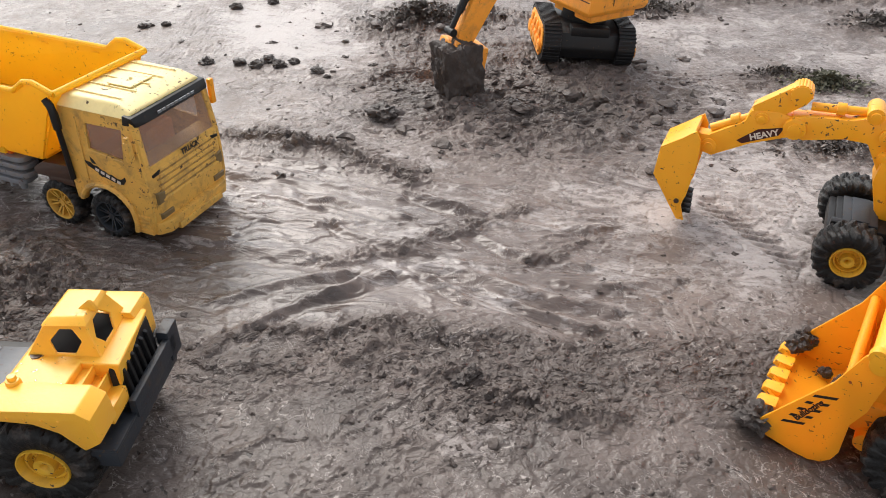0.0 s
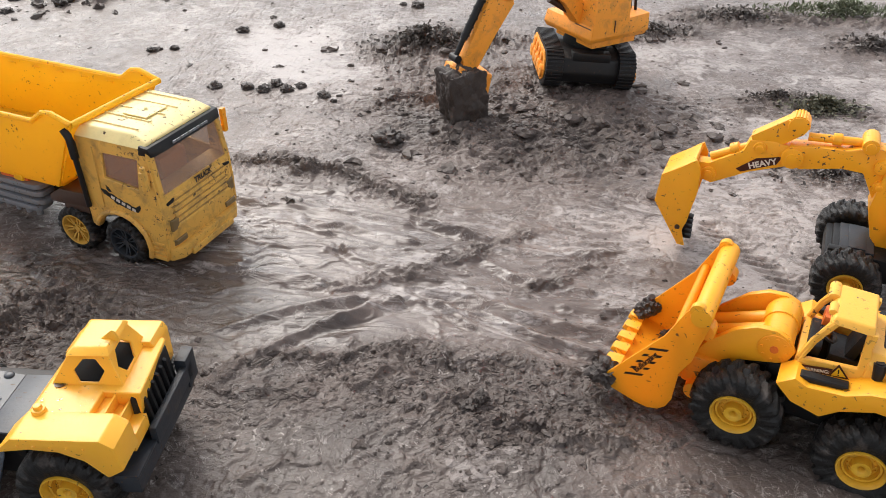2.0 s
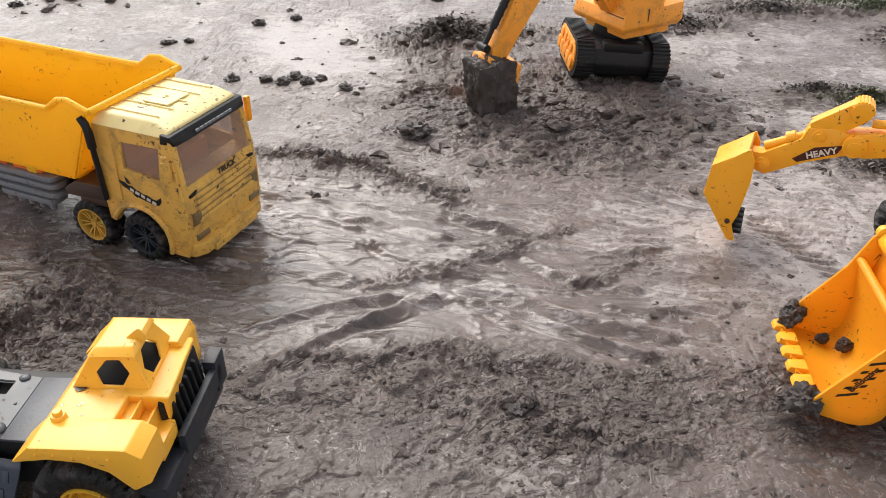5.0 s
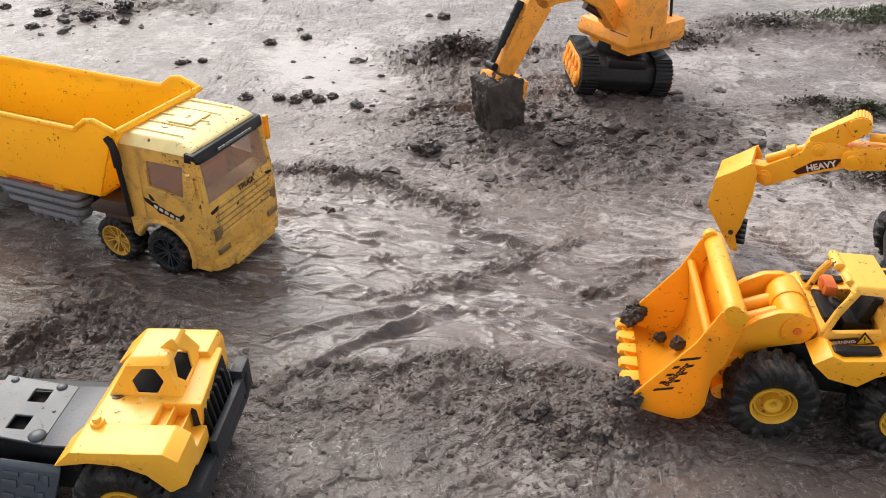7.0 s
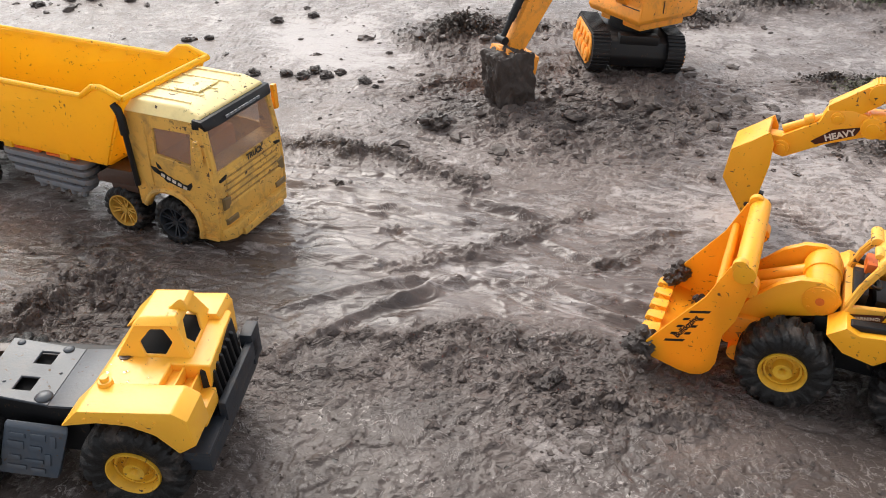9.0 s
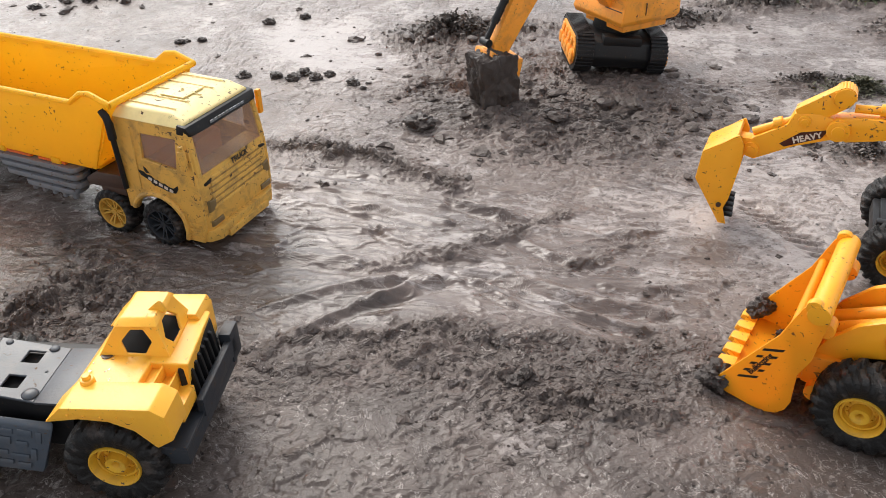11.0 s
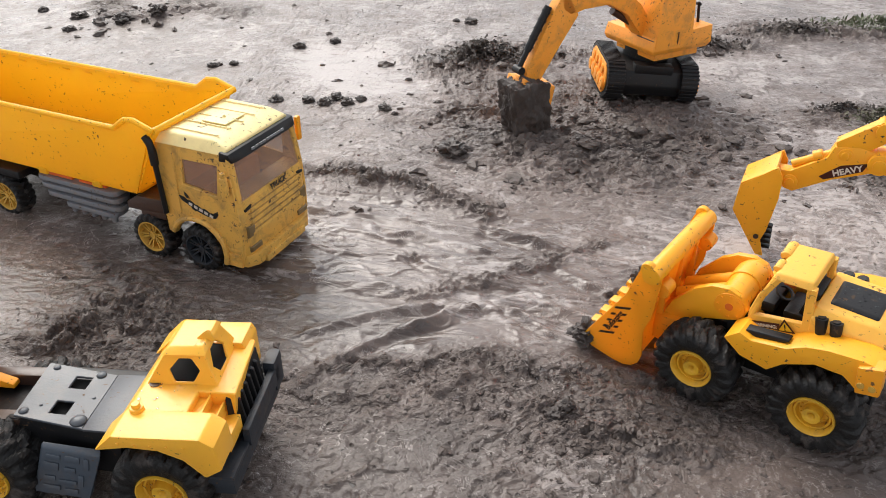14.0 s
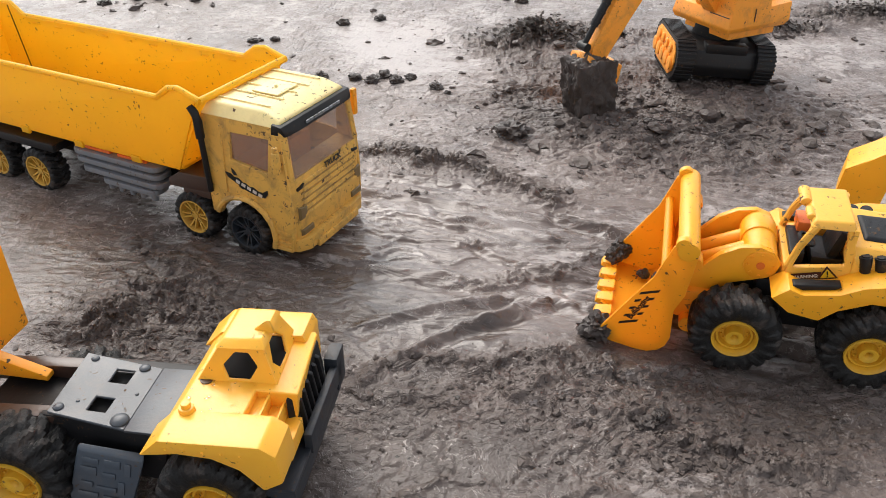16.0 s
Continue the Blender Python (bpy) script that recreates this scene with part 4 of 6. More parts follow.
def make_dump_truck():
    truck = thing("dump_truck", pose(-0.4726, 0.8062, 0, 0, 0, -23), "muddy yellow toy dump truck with high open bed, parked on mud", "toy truck")
    yr, yl = -0.063, 0.055
    # chassis
    part("chassis", join(block(-0.27, 0.20, -0.030, 0.022, 0.036, 0.060, 0.002), block(-0.27, 0.10, -0.045, 0.037, 0.058, 0.072, 0.002)), BLACK, truck, "black plastic chassis")
    part("rear_wing", join(block(-0.215, -0.080, -0.066, -0.040, 0.052, 0.062, 0.003), block(-0.215, -0.080, 0.032, 0.058, 0.052, 0.062, 0.003)), BLACK, truck)
    part("front_wing", join(hull([(0.082, y, z) for y in (-0.064, -0.03) for z in (0.052, 0.060)] + [(0.134, y, z) for y in (-0.064, -0.03) for z in (0.054, 0.072)] + [(0.098, y, 0.070) for y in (-0.064, -0.03)], 0.0015), block(0.10, 0.134, -0.064, -0.034, 0.048, 0.056, 0.001)), BROWN, truck, "dark brown wing behind the cab")
    # cab walls
    outline = [(0.134, 0.036)] + arc(0.1745, 0.0255, 0.0315, 160, -22) + [(0.206, 0.0115), (0.226, 0.0115), (0.231, 0.030), (0.2315, 0.060), (0.230, 0.088), (0.2235, 0.138), (0.138, 0.139), (0.134, 0.090)]
    window = [(0.1655, 0.0975), (0.1675, 0.1245), (0.2115, 0.1255), (0.2080, 0.0925)]
    for y, s in ((yr, 1), (yl, -1)):
        part("cab_side", cut_panel(outline, [window], 0.004, lambda u, v, w, y=y, s=s: Vector((u, y + s * w + s * max(0, v - 0.09) * 0.09, v))), CAB_YELLOW, truck)
        part("side_window", moved(prism([(p[0], p[1]) for p in ((0.164, 0.096), (0.166, 0.126), (0.213, 0.127), (0.2095, 0.091))], 0, 0.0008, 0), Matrix.Translation((0, y + s * 0.0042, 0))), GLASS, truck, "mud-filmed side window").visible_shadow = False
        lip = [p for p in arc(0.1745, 0.0255, 0.0345, 158, -20, 12)]
        part("wheel_arch", sweep([(x, y - s * 0.0012, z) for x, z in lip], 0.0030, 8), CAB_YELLOW, truck)
        part("door_seam", sweep([(0.160, y - s * 0.0002, 0.132), (0.158, y - s * 0.0002, 0.09), (0.157, y - s * 0.0002, 0.062)], 0.0006, 5), CAB_YELLOW, truck)
    part("cab_back", block(0.134, 0.138, yr + 0.004, yl - 0.004, 0.040, 0.138, 0.001), CAB_YELLOW, truck)
    part("cab_floor", block(0.138, 0.226, yr + 0.005, yl - 0.005, 0.060, 0.066, 0.0005), BLACK, truck)
    part("seat", join(block(0.150, 0.182, -0.050, -0.008, 0.066, 0.092, 0.004), block(0.150, 0.182, 0.0, 0.042, 0.066, 0.092, 0.004), block(0.146, 0.160, -0.050, -0.008, 0.085, 0.124, 0.004), block(0.146, 0.160, 0.0, 0.042, 0.085, 0.124, 0.004)), AMBER, truck, "orange plastic seats")
    # nose: grille, lamps, bumper
    nose = part("nose", hull([(x, y, z) for x, y, z in ((0.208, yr + 0.004, 0.014), (0.208, yl - 0.004, 0.014), (0.228, yr + 0.003, 0.014), (0.228, yl - 0.003, 0.014), (0.2345, yr + 0.009, 0.030), (0.2345, yl - 0.009, 0.030), (0.2325, yr + 0.009, 0.088), (0.2325, yl - 0.009, 0.088), (0.2285, yr + 0.001, 0.088), (0.2285, yl - 0.001, 0.088), (0.208, yr + 0.004, 0.088), (0.208, yl - 0.004, 0.088))], 0.0012), CAB_YELLOW, truck)
    for k in range(6):
        z = 0.0475 + 0.0062 * k
        part("grille_bar", hull([(0.232, yr + 0.012 + 0.001 * k, z), (0.232, yl - 0.012 - 0.001 * k, z), (0.2362 - 0.0004 * k, yr + 0.014 + 0.001 * k, z), (0.2362 - 0.0004 * k, yl - 0.014 - 0.001 * k, z), (0.232, yr + 0.012 + 0.001 * k, z + 0.0042), (0.232, yl - 0.012 - 0.001 * k, z + 0.0042), (0.2356 - 0.0004 * k, yr + 0.014 + 0.001 * k, z + 0.0036), (0.2356 - 0.0004 * k, yl - 0.014 - 0.001 * k, z + 0.0036)], 0.0006), CAB_YELLOW, nose)
    for k in range(5):
        z = 0.0517 + 0.0062 * k
        part("caked_mud", block(0.2330 - 0.0003 * k, 0.2352 - 0.0004 * k, yr + 0.0135, yl - 0.0135, z + 0.0001, z + 0.0018, 0.0), CAKED, nose, "dried mud caked between the grille bars")
    for s in (-1, 1):
        yc = (yr + yl) / 2
        part("indicator", hull([(0.2325, yc + s * y, z) for y, z in ((0.040, 0.081), (0.051, 0.079), (0.051, 0.0765), (0.043, 0.077))] + [(0.2345, yc + s * y, z) for y, z in ((0.040, 0.081), (0.051, 0.079), (0.051, 0.0765), (0.043, 0.077))], 0.0003), BLACK, nose)
        part("headlight", hull([(0.2335, yc + s * y, z) for y, z in ((0.040, 0.058), (0.053, 0.060), (0.053, 0.046), (0.042, 0.046))] + [(0.2358, yc + s * y, z) for y, z in ((0.041, 0.057), (0.051, 0.059), (0.051, 0.047), (0.043, 0.047))], 0.0005), LAMP_LENS, nose, "dull headlight under mud")
        part("fog_lamp", hull([(0.2335, yc + s * y, z) for y, z in ((0.033, 0.036), (0.052, 0.036), (0.052, 0.029), (0.033, 0.029))] + [(0.2362, yc + s * y, z) for y, z in ((0.034, 0.035), (0.050, 0.035), (0.050, 0.030), (0.034, 0.030))], 0.0005), LAMP_LENS, nose)
    part("bumper", join(hull([(x, y, z) for x, y, z in ((0.210, yr, 0.012), (0.210, yl, 0.012), (0.231, yr + 0.003, 0.012), (0.231, yl - 0.003, 0.012), (0.2385, yr + 0.014, 0.012), (0.2385, yl - 0.014, 0.012), (0.210, yr, 0.024), (0.210, yl, 0.024), (0.232, yr + 0.003, 0.026), (0.232, yl - 0.003, 0.026), (0.2395, yr + 0.014, 0.026), (0.2395, yl - 0.014, 0.026))], 0.0015), block(0.236, 0.2415, yr + 0.024, yl - 0.024, 0.0105, 0.018, 0.001)), CAB_YELLOW, truck)
    part("step_ribs", join(*[block(0.209 - 0.001 * k, 0.2265, yr - 0.0012, yr + 0.002, 0.014 + 0.0055 * k, 0.0175 + 0.0055 * k, 0.0006) for k in range(4)]), CAB_YELLOW, truck)
    lettering("front_letters", "TRUCK", 0.0085, STICKER_BLACK, truck, Matrix.Translation((0.2352, 0.002, 0.0845)) @ pose(0, 0, 0, 90, 0, 90), 0.0003)
    # windscreen, visor, roof
    part("windscreen", hull([(0.2315, yr + 0.009, 0.088), (0.2315, yl - 0.009, 0.088), (0.2250, yr + 0.011, 0.134), (0.2250, yl - 0.011, 0.134), (0.2305, yr + 0.009, 0.088), (0.2305, yl - 0.009, 0.088), (0.2240, yr + 0.011, 0.134), (0.2240, yl - 0.011, 0.134)], 0.0), GLASS, truck, "orange-tinted windscreen filmed with mud").visible_shadow = False
    for y in (yr + 0.006, yl - 0.006):
        part("pillar", sweep([(0.2290, y, 0.088), (0.2235, y + (0.002 if y < 0 else -0.002), 0.136)], 0.0042, 8), CAB_YELLOW, truck)
    part("visor", hull([(x, y, z) for x, y, z in ((0.216, yr + 0.002, 0.132), (0.216, yl - 0.002, 0.132), (0.230, yr + 0.006, 0.130), (0.230, yl - 0.006, 0.130), (0.2265, yr + 0.004, 0.1395), (0.2265, yl - 0.004, 0.1395), (0.216, yr + 0.004, 0.141), (0.216, yl - 0.004, 0.141), (0.2325, yr + 0.024, 0.131), (0.2325, yl - 0.024, 0.131))], 0.0012), BLACK, truck, "black sun visor with worn lettering")
    part("visor_marks", join(*[block(0.2310, 0.2322, -0.028 + 0.0062 * k, -0.0235 + 0.0062 * k, 0.1335, 0.1360, 0.0) for k in range(9)]), LIGHT_GREY, truck)
    roof = part("roof", hull([(x, y, z) for x, y, z in ((0.134, yr + 0.003, 0.137), (0.134, yl - 0.003, 0.137), (0.222, yr + 0.004, 0.137), (0.222, yl - 0.004, 0.137), (0.137, yr + 0.010, 0.149), (0.137, yl - 0.010, 0.149), (0.204, yr + 0.012, 0.149), (0.204, yl - 0.012, 0.149), (0.223, yr + 0.010, 0.1425), (0.223, yl - 0.010, 0.1425))], 0.0035, 3), ROOF_YELLOW, truck, "pale cab roof")
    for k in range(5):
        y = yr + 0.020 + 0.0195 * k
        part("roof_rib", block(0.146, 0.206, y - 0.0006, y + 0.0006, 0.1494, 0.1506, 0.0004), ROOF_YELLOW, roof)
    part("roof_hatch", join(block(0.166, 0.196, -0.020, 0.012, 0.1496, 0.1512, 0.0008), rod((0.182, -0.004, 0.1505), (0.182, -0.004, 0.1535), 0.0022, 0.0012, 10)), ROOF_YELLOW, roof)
    part("mirror", join(block(0.2205, 0.2265, yr - 0.0075, yr - 0.001, 0.098, 0.119, 0.0016), rod((0.2235, yr - 0.004, 0.118), (0.2235, yr - 0.004, 0.124), 0.0026, bevel=0.0008), block(0.219, 0.224, yr - 0.004, yr + 0.003, 0.103, 0.107, 0.0008)), CAB_YELLOW, truck)
    part("mirror", join(block(0.2225, 0.2275, yl + 0.002, yl + 0.0085, 0.108, 0.135, 0.0016), block(0.219, 0.225, yl - 0.003, yl + 0.004, 0.112, 0.116, 0.0008)), ORANGE_YELLOW, truck)
    # torn flame decal on the door
    for k, (x, z, a, s) in enumerate(((0.164, 0.0800, -30, 1.0), (0.172, 0.0765, -24, 1.2), (0.180, 0.0725, -20, 1.3), (0.189, 0.0700, -16, 1.3), (0.198, 0.0680, -4, 1.0), (0.203, 0.0705, 35, 0.7), (0.175, 0.0720, -38, 0.7), (0.168, 0.0855, -60, 0.6))):
        part("decal_flame", moved(prism([(-0.008 * s, 0.0006), (-0.001, 0.0034 * s), (0.007 * s, 0.0022), (0.004 * s, -0.0020 * s), (-0.002 * s, -0.0024 * s)], -0.0003, 0, 0), Matrix.Translation((x, yr - 0.0002, z)) @ pose(0, 0, 0, 0, -a, 0)), STICKER_BLACK, truck)
    for k in range(5):
        part("decal_mark", moved(block(-0.0022, 0.0022, -0.0006, -0.0003, -0.0016, 0.0016, 0), Matrix.Translation((0.172 + 0.0062 * k, yr - 0.0002, 0.0765 - 0.0022 * k)) @ pose(0, 0, 0, 0, 20, 0)), LETTER, truck)
    # exhaust stack
    part("exhaust_pipe", join(sweep([(0.1385, yr - 0.003, 0.060), (0.1385, yr - 0.0035, 0.10), (0.1385, yr - 0.004, 0.120)], 0.0028, 10), sweep([(0.1385, yr - 0.004, 0.116), (0.1385, yr - 0.004, 0.132), (0.1365, yr - 0.004, 0.140), (0.132, yr - 0.004, 0.146)], [0.0042, 0.0042, 0.004, 0.0036], 12)), BLACK, truck)
    # side tanks: stacked rounded trays
    for k, (x0, x1, z, d) in enumerate(((-0.054, 0.066, 0.062, 0.0), (-0.052, 0.066, 0.053, 0.001), (-0.046, 0.066, 0.043, 0.002), (-0.020, 0.058, 0.034, 0.004))):
        for s, yy in ((-1, -0.052), (1, 0.044)):
            if k == 0 or s == -1:
                part("side_tank", moved(prism(arc(x1 - 0.011, -0.003, 0.011, -90, 0, 5) + arc(x1 - 0.009, 0.003, 0.009, 0, 90, 4) + arc(x0 + 0.009, 0.003, 0.009, 90, 180, 4) + arc(x0 + 0.010, -0.003, 0.010, 180, 270, 5), -0.0030, 0.0030, 0.0012), Matrix.Translation((0, yy, z)) @ pose(0, 0, 0, 90, 0, 0)), LIGHT_GREY, truck)
    part("tank_tops", join(block(-0.040, 0.000, -0.060, -0.045, 0.0655, 0.0695, 0.002), block(0.010, 0.050, -0.060, -0.045, 0.0655, 0.0690, 0.002)), RED_ORANGE, truck, "orange tops of the side tanks")
    part("tank_bolts", join(*[rod((-0.010 + 0.015 * k, -0.058, 0.024), (-0.010 + 0.015 * k, -0.058, 0.032), 0.0035, seg=10, bevel=0.0006) for k in range(5)]), LIGHT_GREY, truck)
    # dump bed: floor, walls with rolled rim, sloped front
    bed = part("dump_bed", block(-0.285, 0.104, -0.062, 0.056, 0.073, 0.078, 0.001), BED_YELLOW, truck, "bright yellow open dump bed")
    wall = [(-0.288, 0.074), (0.102, 0.074), (0.139, 0.152), (0.122, 0.1600), (0.110, 0.1590), (0.092, 0.1475), (-0.244, 0.1475), (-0.262, 0.160), (-0.288, 0.160)]
    rim = [(-0.290, 0.160), (-0.262, 0.160), (-0.244, 0.1475), (0.092, 0.1475), (0.109, 0.1590), (0.121, 0.1605), (0.145, 0.1525)]
    for y, s in ((-0.066, 1), (0.060, -1)):
        part("bed_wall", prism(wall, *sorted((y, y + s * 0.003)), 0.0006), BED_YELLOW, bed)
        part("bed_rim", sweep([(x, y - s * 0.0005, z) for x, z in rim], 0.0030, 10), BED_YELLOW, bed)
        for k in range(9):
            part("rim_notch", block(-0.225 + 0.037 * k, -0.213 + 0.037 * k, y - 0.0012 + s * 0.003, y + 0.0012 + s * 0.003, 0.1405, 0.1425, 0.0005), BED_YELLOW, bed)
        for k in range(4):
            part("bed_foot", block(-0.20 + 0.08 * k, -0.188 + 0.08 * k, y - 0.0015, y + 0.0015, 0.0705, 0.0775, 0.0005), BED_YELLOW, bed)
    part("bed_front", join(hull([(0.099, -0.064, 0.074), (0.099, 0.058, 0.074), (0.103, -0.064, 0.074), (0.103, 0.058, 0.074), (0.140, -0.064, 0.152), (0.140, 0.058, 0.152), (0.144, -0.064, 0.152), (0.144, 0.058, 0.152)], 0.0005), rod((0.1445, -0.067, 0.1525), (0.1445, 0.061, 0.1525), 0.0034, seg=12)), BED_YELLOW, bed)
    part("tailgate", join(block(-0.290, -0.286, -0.063, 0.057, 0.076, 0.160, 0.001)), BED_YELLOW, bed)
    part("bed_seam", prism([(-0.252, 0.082), (-0.2512, 0.082), (-0.2632, 0.158), (-0.264, 0.158)], 0.0562, 0.0570, 0), STICKER_BLACK, bed)
    # wheels
    r, w = 0.0258, 0.022
    tyre_me = mesh_of("tyre", big_tyre(r, w, 0.66), TYRE, 40)
    for k, x in enumerate((0.177, 0.111, -0.113, -0.180)):
        for s in (-1, 1):
            dark = k == 0
            rim_mat = GREY_BLUE if dark else RIM_GOLD
            wheel = add_wheel(truck, pose(x, -0.004 + s * 0.053, r - 0.001), r, w, s, spoke_rim(r, w, s), rim_mat, "black spoked rim" if dark else "dull gold spoked rim", tyre_me, 23 * k)
            bar = mesh_of("spoke", spoke_bar(r, w, s), rim_mat)
            for i in range(6):
                for d in (-10, 10):
                    part("spoke", bar, rim_mat, wheel, "", pose(0, 0, 0, 0, 60 * i + d, 0))
    return truck


make_dump_truck()


# ---- the stripped mining truck with its tipper ----


def make_mining_truck():
    truck = thing("mining_truck", pose(-0.2586, 0.4070, 0, 0, 0, -4), "wet yellow toy mining truck with grey deck and black bumper", "toy truck")
    deck = part("front_body", join(
        hull([(-0.030, -0.052, 0.082), (-0.030, 0.048, 0.082), (-0.022, -0.050, 0.0905), (-0.022, 0.046, 0.0905), (0.0195, -0.050, 0.0920), (0.0195, 0.046, 0.0915), (0.0195, -0.048, 0.062), (0.0195, 0.044, 0.062), (-0.026, -0.046, 0.066), (-0.026, 0.044, 0.066)], 0.0018, 3),
        hull([(0.016, -0.018, 0.0918), (0.016, 0.046, 0.0912), (0.0455, -0.017, 0.0905), (0.041, 0.042, 0.0895), (0.039, 0.046, 0.0880), (0.016, -0.018, 0.060), (0.016, 0.044, 0.060), (0.042, -0.018, 0.060), (0.036, 0.044, 0.060)], 0.0018, 3)), WET_YELLOW, truck)
    # side wings over the wheels
    for s, y in ((-1, -0.052), (1, 0.044)):
        wing = [(-0.036, 0.0785), (-0.012, 0.083), (0.008, 0.082), (0.024, 0.075), (0.037, 0.0600), (0.049 if s < 0 else 0.037, 0.0680), (0.047 if s < 0 else 0.037, 0.089), (0.038 if s < 0 else 0.034, 0.095), (-0.022, 0.0925)]
        part("wheel_wing", prism(wing, *sorted((y + s * 0.014, y - s * 0.012)), 0.0016), WET_YELLOW, truck)
        part("wing_rivets", join(*[rod((-0.018 + 0.011 * k, y + s * 0.0135, 0.0868), (-0.018 + 0.011 * k, y + s * 0.0150, 0.0868), 0.0012, 0.0007, 8) for k in range(5)]), WET_YELLOW, truck)
    # stair well in the near front corner
    for k, (x0, x1, z) in enumerate(((0.0185, 0.0275, 0.0860), (0.0275, 0.0365, 0.0800), (0.0365, 0.0465, 0.0725))):
        part("stair", block(x0, x1, -0.042, -0.0175, 0.060, z, 0.0008), WET_YELLOW, truck)
    part("stair_wall", join(block(0.0265, 0.0280, -0.042, -0.0175, 0.078, 0.0890, 0.0005), block(0.0355, 0.0370, -0.042, -0.0175, 0.070, 0.0840, 0.0005)), WET_YELLOW, truck)
    # cab with six-sided windows
    z0, z1 = 0.0905, 0.1150
    base = [(-0.020, -0.013), (0.031, -0.011), (0.028, 0.040), (-0.019, 0.040)]
    top = [(-0.005, -0.007), (0.0225, -0.005), (0.0205, 0.030), (-0.005, 0.030)]
    hexa = lambda cu, cv, a, b: [(cu + a * math.cos(radians(60 * k)), cv + b * math.sin(radians(60 * k))) for k in range(6)]

    def wall(i, j, hole):
        a, b = Vector((*base[i], z0)), Vector((*base[j], z0))
        c, d = Vector((*top[j], z1)), Vector((*top[i], z1))

        def lay(u, v, w):
            lo, hi = a.lerp(b, u), d.lerp(c, u)
            out = (b - a).cross(d - a).normalized()
            return lo.lerp(hi, v) - out * w
        return cut_panel([(0, 0), (1, 0), (1, 1), (0, 1)], [hole] if hole else [], 0.0022, lay)

    part("cab_wall", wall(0, 1, hexa(0.52, 0.46, 0.27, 0.42)), WET_YELLOW, truck)
    part("cab_wall", wall(1, 2, hexa(0.42, 0.47, 0.30, 0.42)), WET_YELLOW, truck)
    part("cab_wall", wall(2, 3, hexa(0.50, 0.46, 0.24, 0.36)), WET_YELLOW, truck)
    part("cab_wall", wall(3, 0, [(0.12, 0.18), (0.86, 0.18), (0.78, 0.78), (0.2, 0.78)]), WET_YELLOW, truck)
    part("cab_roof", hull([(-0.007, -0.009, z1 - 0.001), (0.0245, -0.007, z1 - 0.001), (0.0225, 0.032, z1 - 0.001), (-0.007, 0.032, z1 - 0.001), (-0.003, -0.002, z1 + 0.0025), (0.021, -0.001, z1 + 0.0035), (0.0205, 0.028, z1 + 0.0035), (-0.003, 0.028, z1 + 0.0025)], 0.0012), WET_YELLOW, truck)
    part("roof_fin", hull([(0.012, 0.006, z1 + 0.002), (0.012, 0.010, z1 + 0.002), (0.0255, 0.007, z1 + 0.001), (0.0255, 0.011, z1 + 0.001), (0.021, 0.008, z1 + 0.010), (0.0235, 0.009, z1 + 0.010)], 0.0008), WET_YELLOW, truck)
    # added slab: its black paints the shade behind the cab windows
    part("cab_inside", block(-0.017, 0.028, -0.009, 0.037, 0.0890, 0.0930, 0.001), HOLE_SHADE, truck, "near-black slab painting the shade inside the cab")
    part("filler_knob", join(rod((-0.0145, -0.0405, 0.090), (-0.0145, -0.0405, 0.0955), 0.0052, 0.0045, 18, 0.0008), rod((-0.0145, -0.0405, 0.095), (-0.0145, -0.0405, 0.0985), 0.0030, 0.0028, 14, 0.0006)), WET_YELLOW, truck)
    part("filler_hole", rod((-0.014, -0.012, 0.0908), (-0.014, -0.012, 0.0916), 0.0042, seg=20), BROWN, truck)
    # water drops standing on the plastic
    rs = random.Random(5)
    for k in range(26):
        x, y = rs.uniform(-0.02, 0.018), rs.uniform(-0.045, -0.010)
        part("water_drop", clod_mesh("water_drop", rs.uniform(0.0006, 0.0014), k, 0.35, 0.05, 3, DROP), DROP, deck, "clear standing water drop", pose(x, y, 0.0916))
    # black grille and bumper
    part("grille", moved(join(hull([(0.045, -0.016, 0.050), (0.045, 0.046, 0.050), (0.045, -0.016, 0.088), (0.045, 0.046, 0.088), (0.052, -0.013, 0.050), (0.052, 0.043, 0.050), (0.049, -0.013, 0.086), (0.049, 0.043, 0.086)], 0.0015), *[hull([(0.050, y, 0.052), (0.050, y + 0.0034, 0.052), (0.0555, y + 0.0004, 0.053), (0.0555, y + 0.003, 0.053), (0.0475, y, 0.083), (0.0475, y + 0.0034, 0.083), (0.052, y + 0.0004, 0.081), (0.052, y + 0.003, 0.081)], 0.0004) for y in (-0.009, -0.001, 0.007, 0.015, 0.023, 0.031)]), pose(-0.007, -0.004, 0)), BLACK, truck, "black ribbed radiator grille")
    part("bumper", moved(join(block(0.036, 0.058, -0.052, 0.056, 0.034, 0.049, 0.0015), block(0.054, 0.0595, -0.018, 0.056, 0.046, 0.062, 0.001), block(0.050, 0.0595, 0.046, 0.064, 0.040, 0.068, 0.0012), block(0.034, 0.058, -0.052, -0.018, 0.048, 0.0505, 0.0006)), pose(-0.007, -0.004, 0)), GREY_BLUE, truck, "black front bumper with steps")
    # chassis, sloping grey deck, tread plate
    part("chassis", join(block(-0.170, 0.040, -0.026, 0.030, 0.030, 0.058, 0.003), block(-0.118, -0.020, -0.036, 0.030, 0.026, 0.064, 0.003), rod((0, -0.045, 0.0365), (0, 0.05, 0.0365), 0.006), rod((-0.129, -0.045, 0.0365), (-0.129, 0.05, 0.0365), 0.006)), BLACK, truck)
    lay = lambda u, v, w: Vector((u, v, 0.0700 - 0.05 * (u + 0.060) + w))
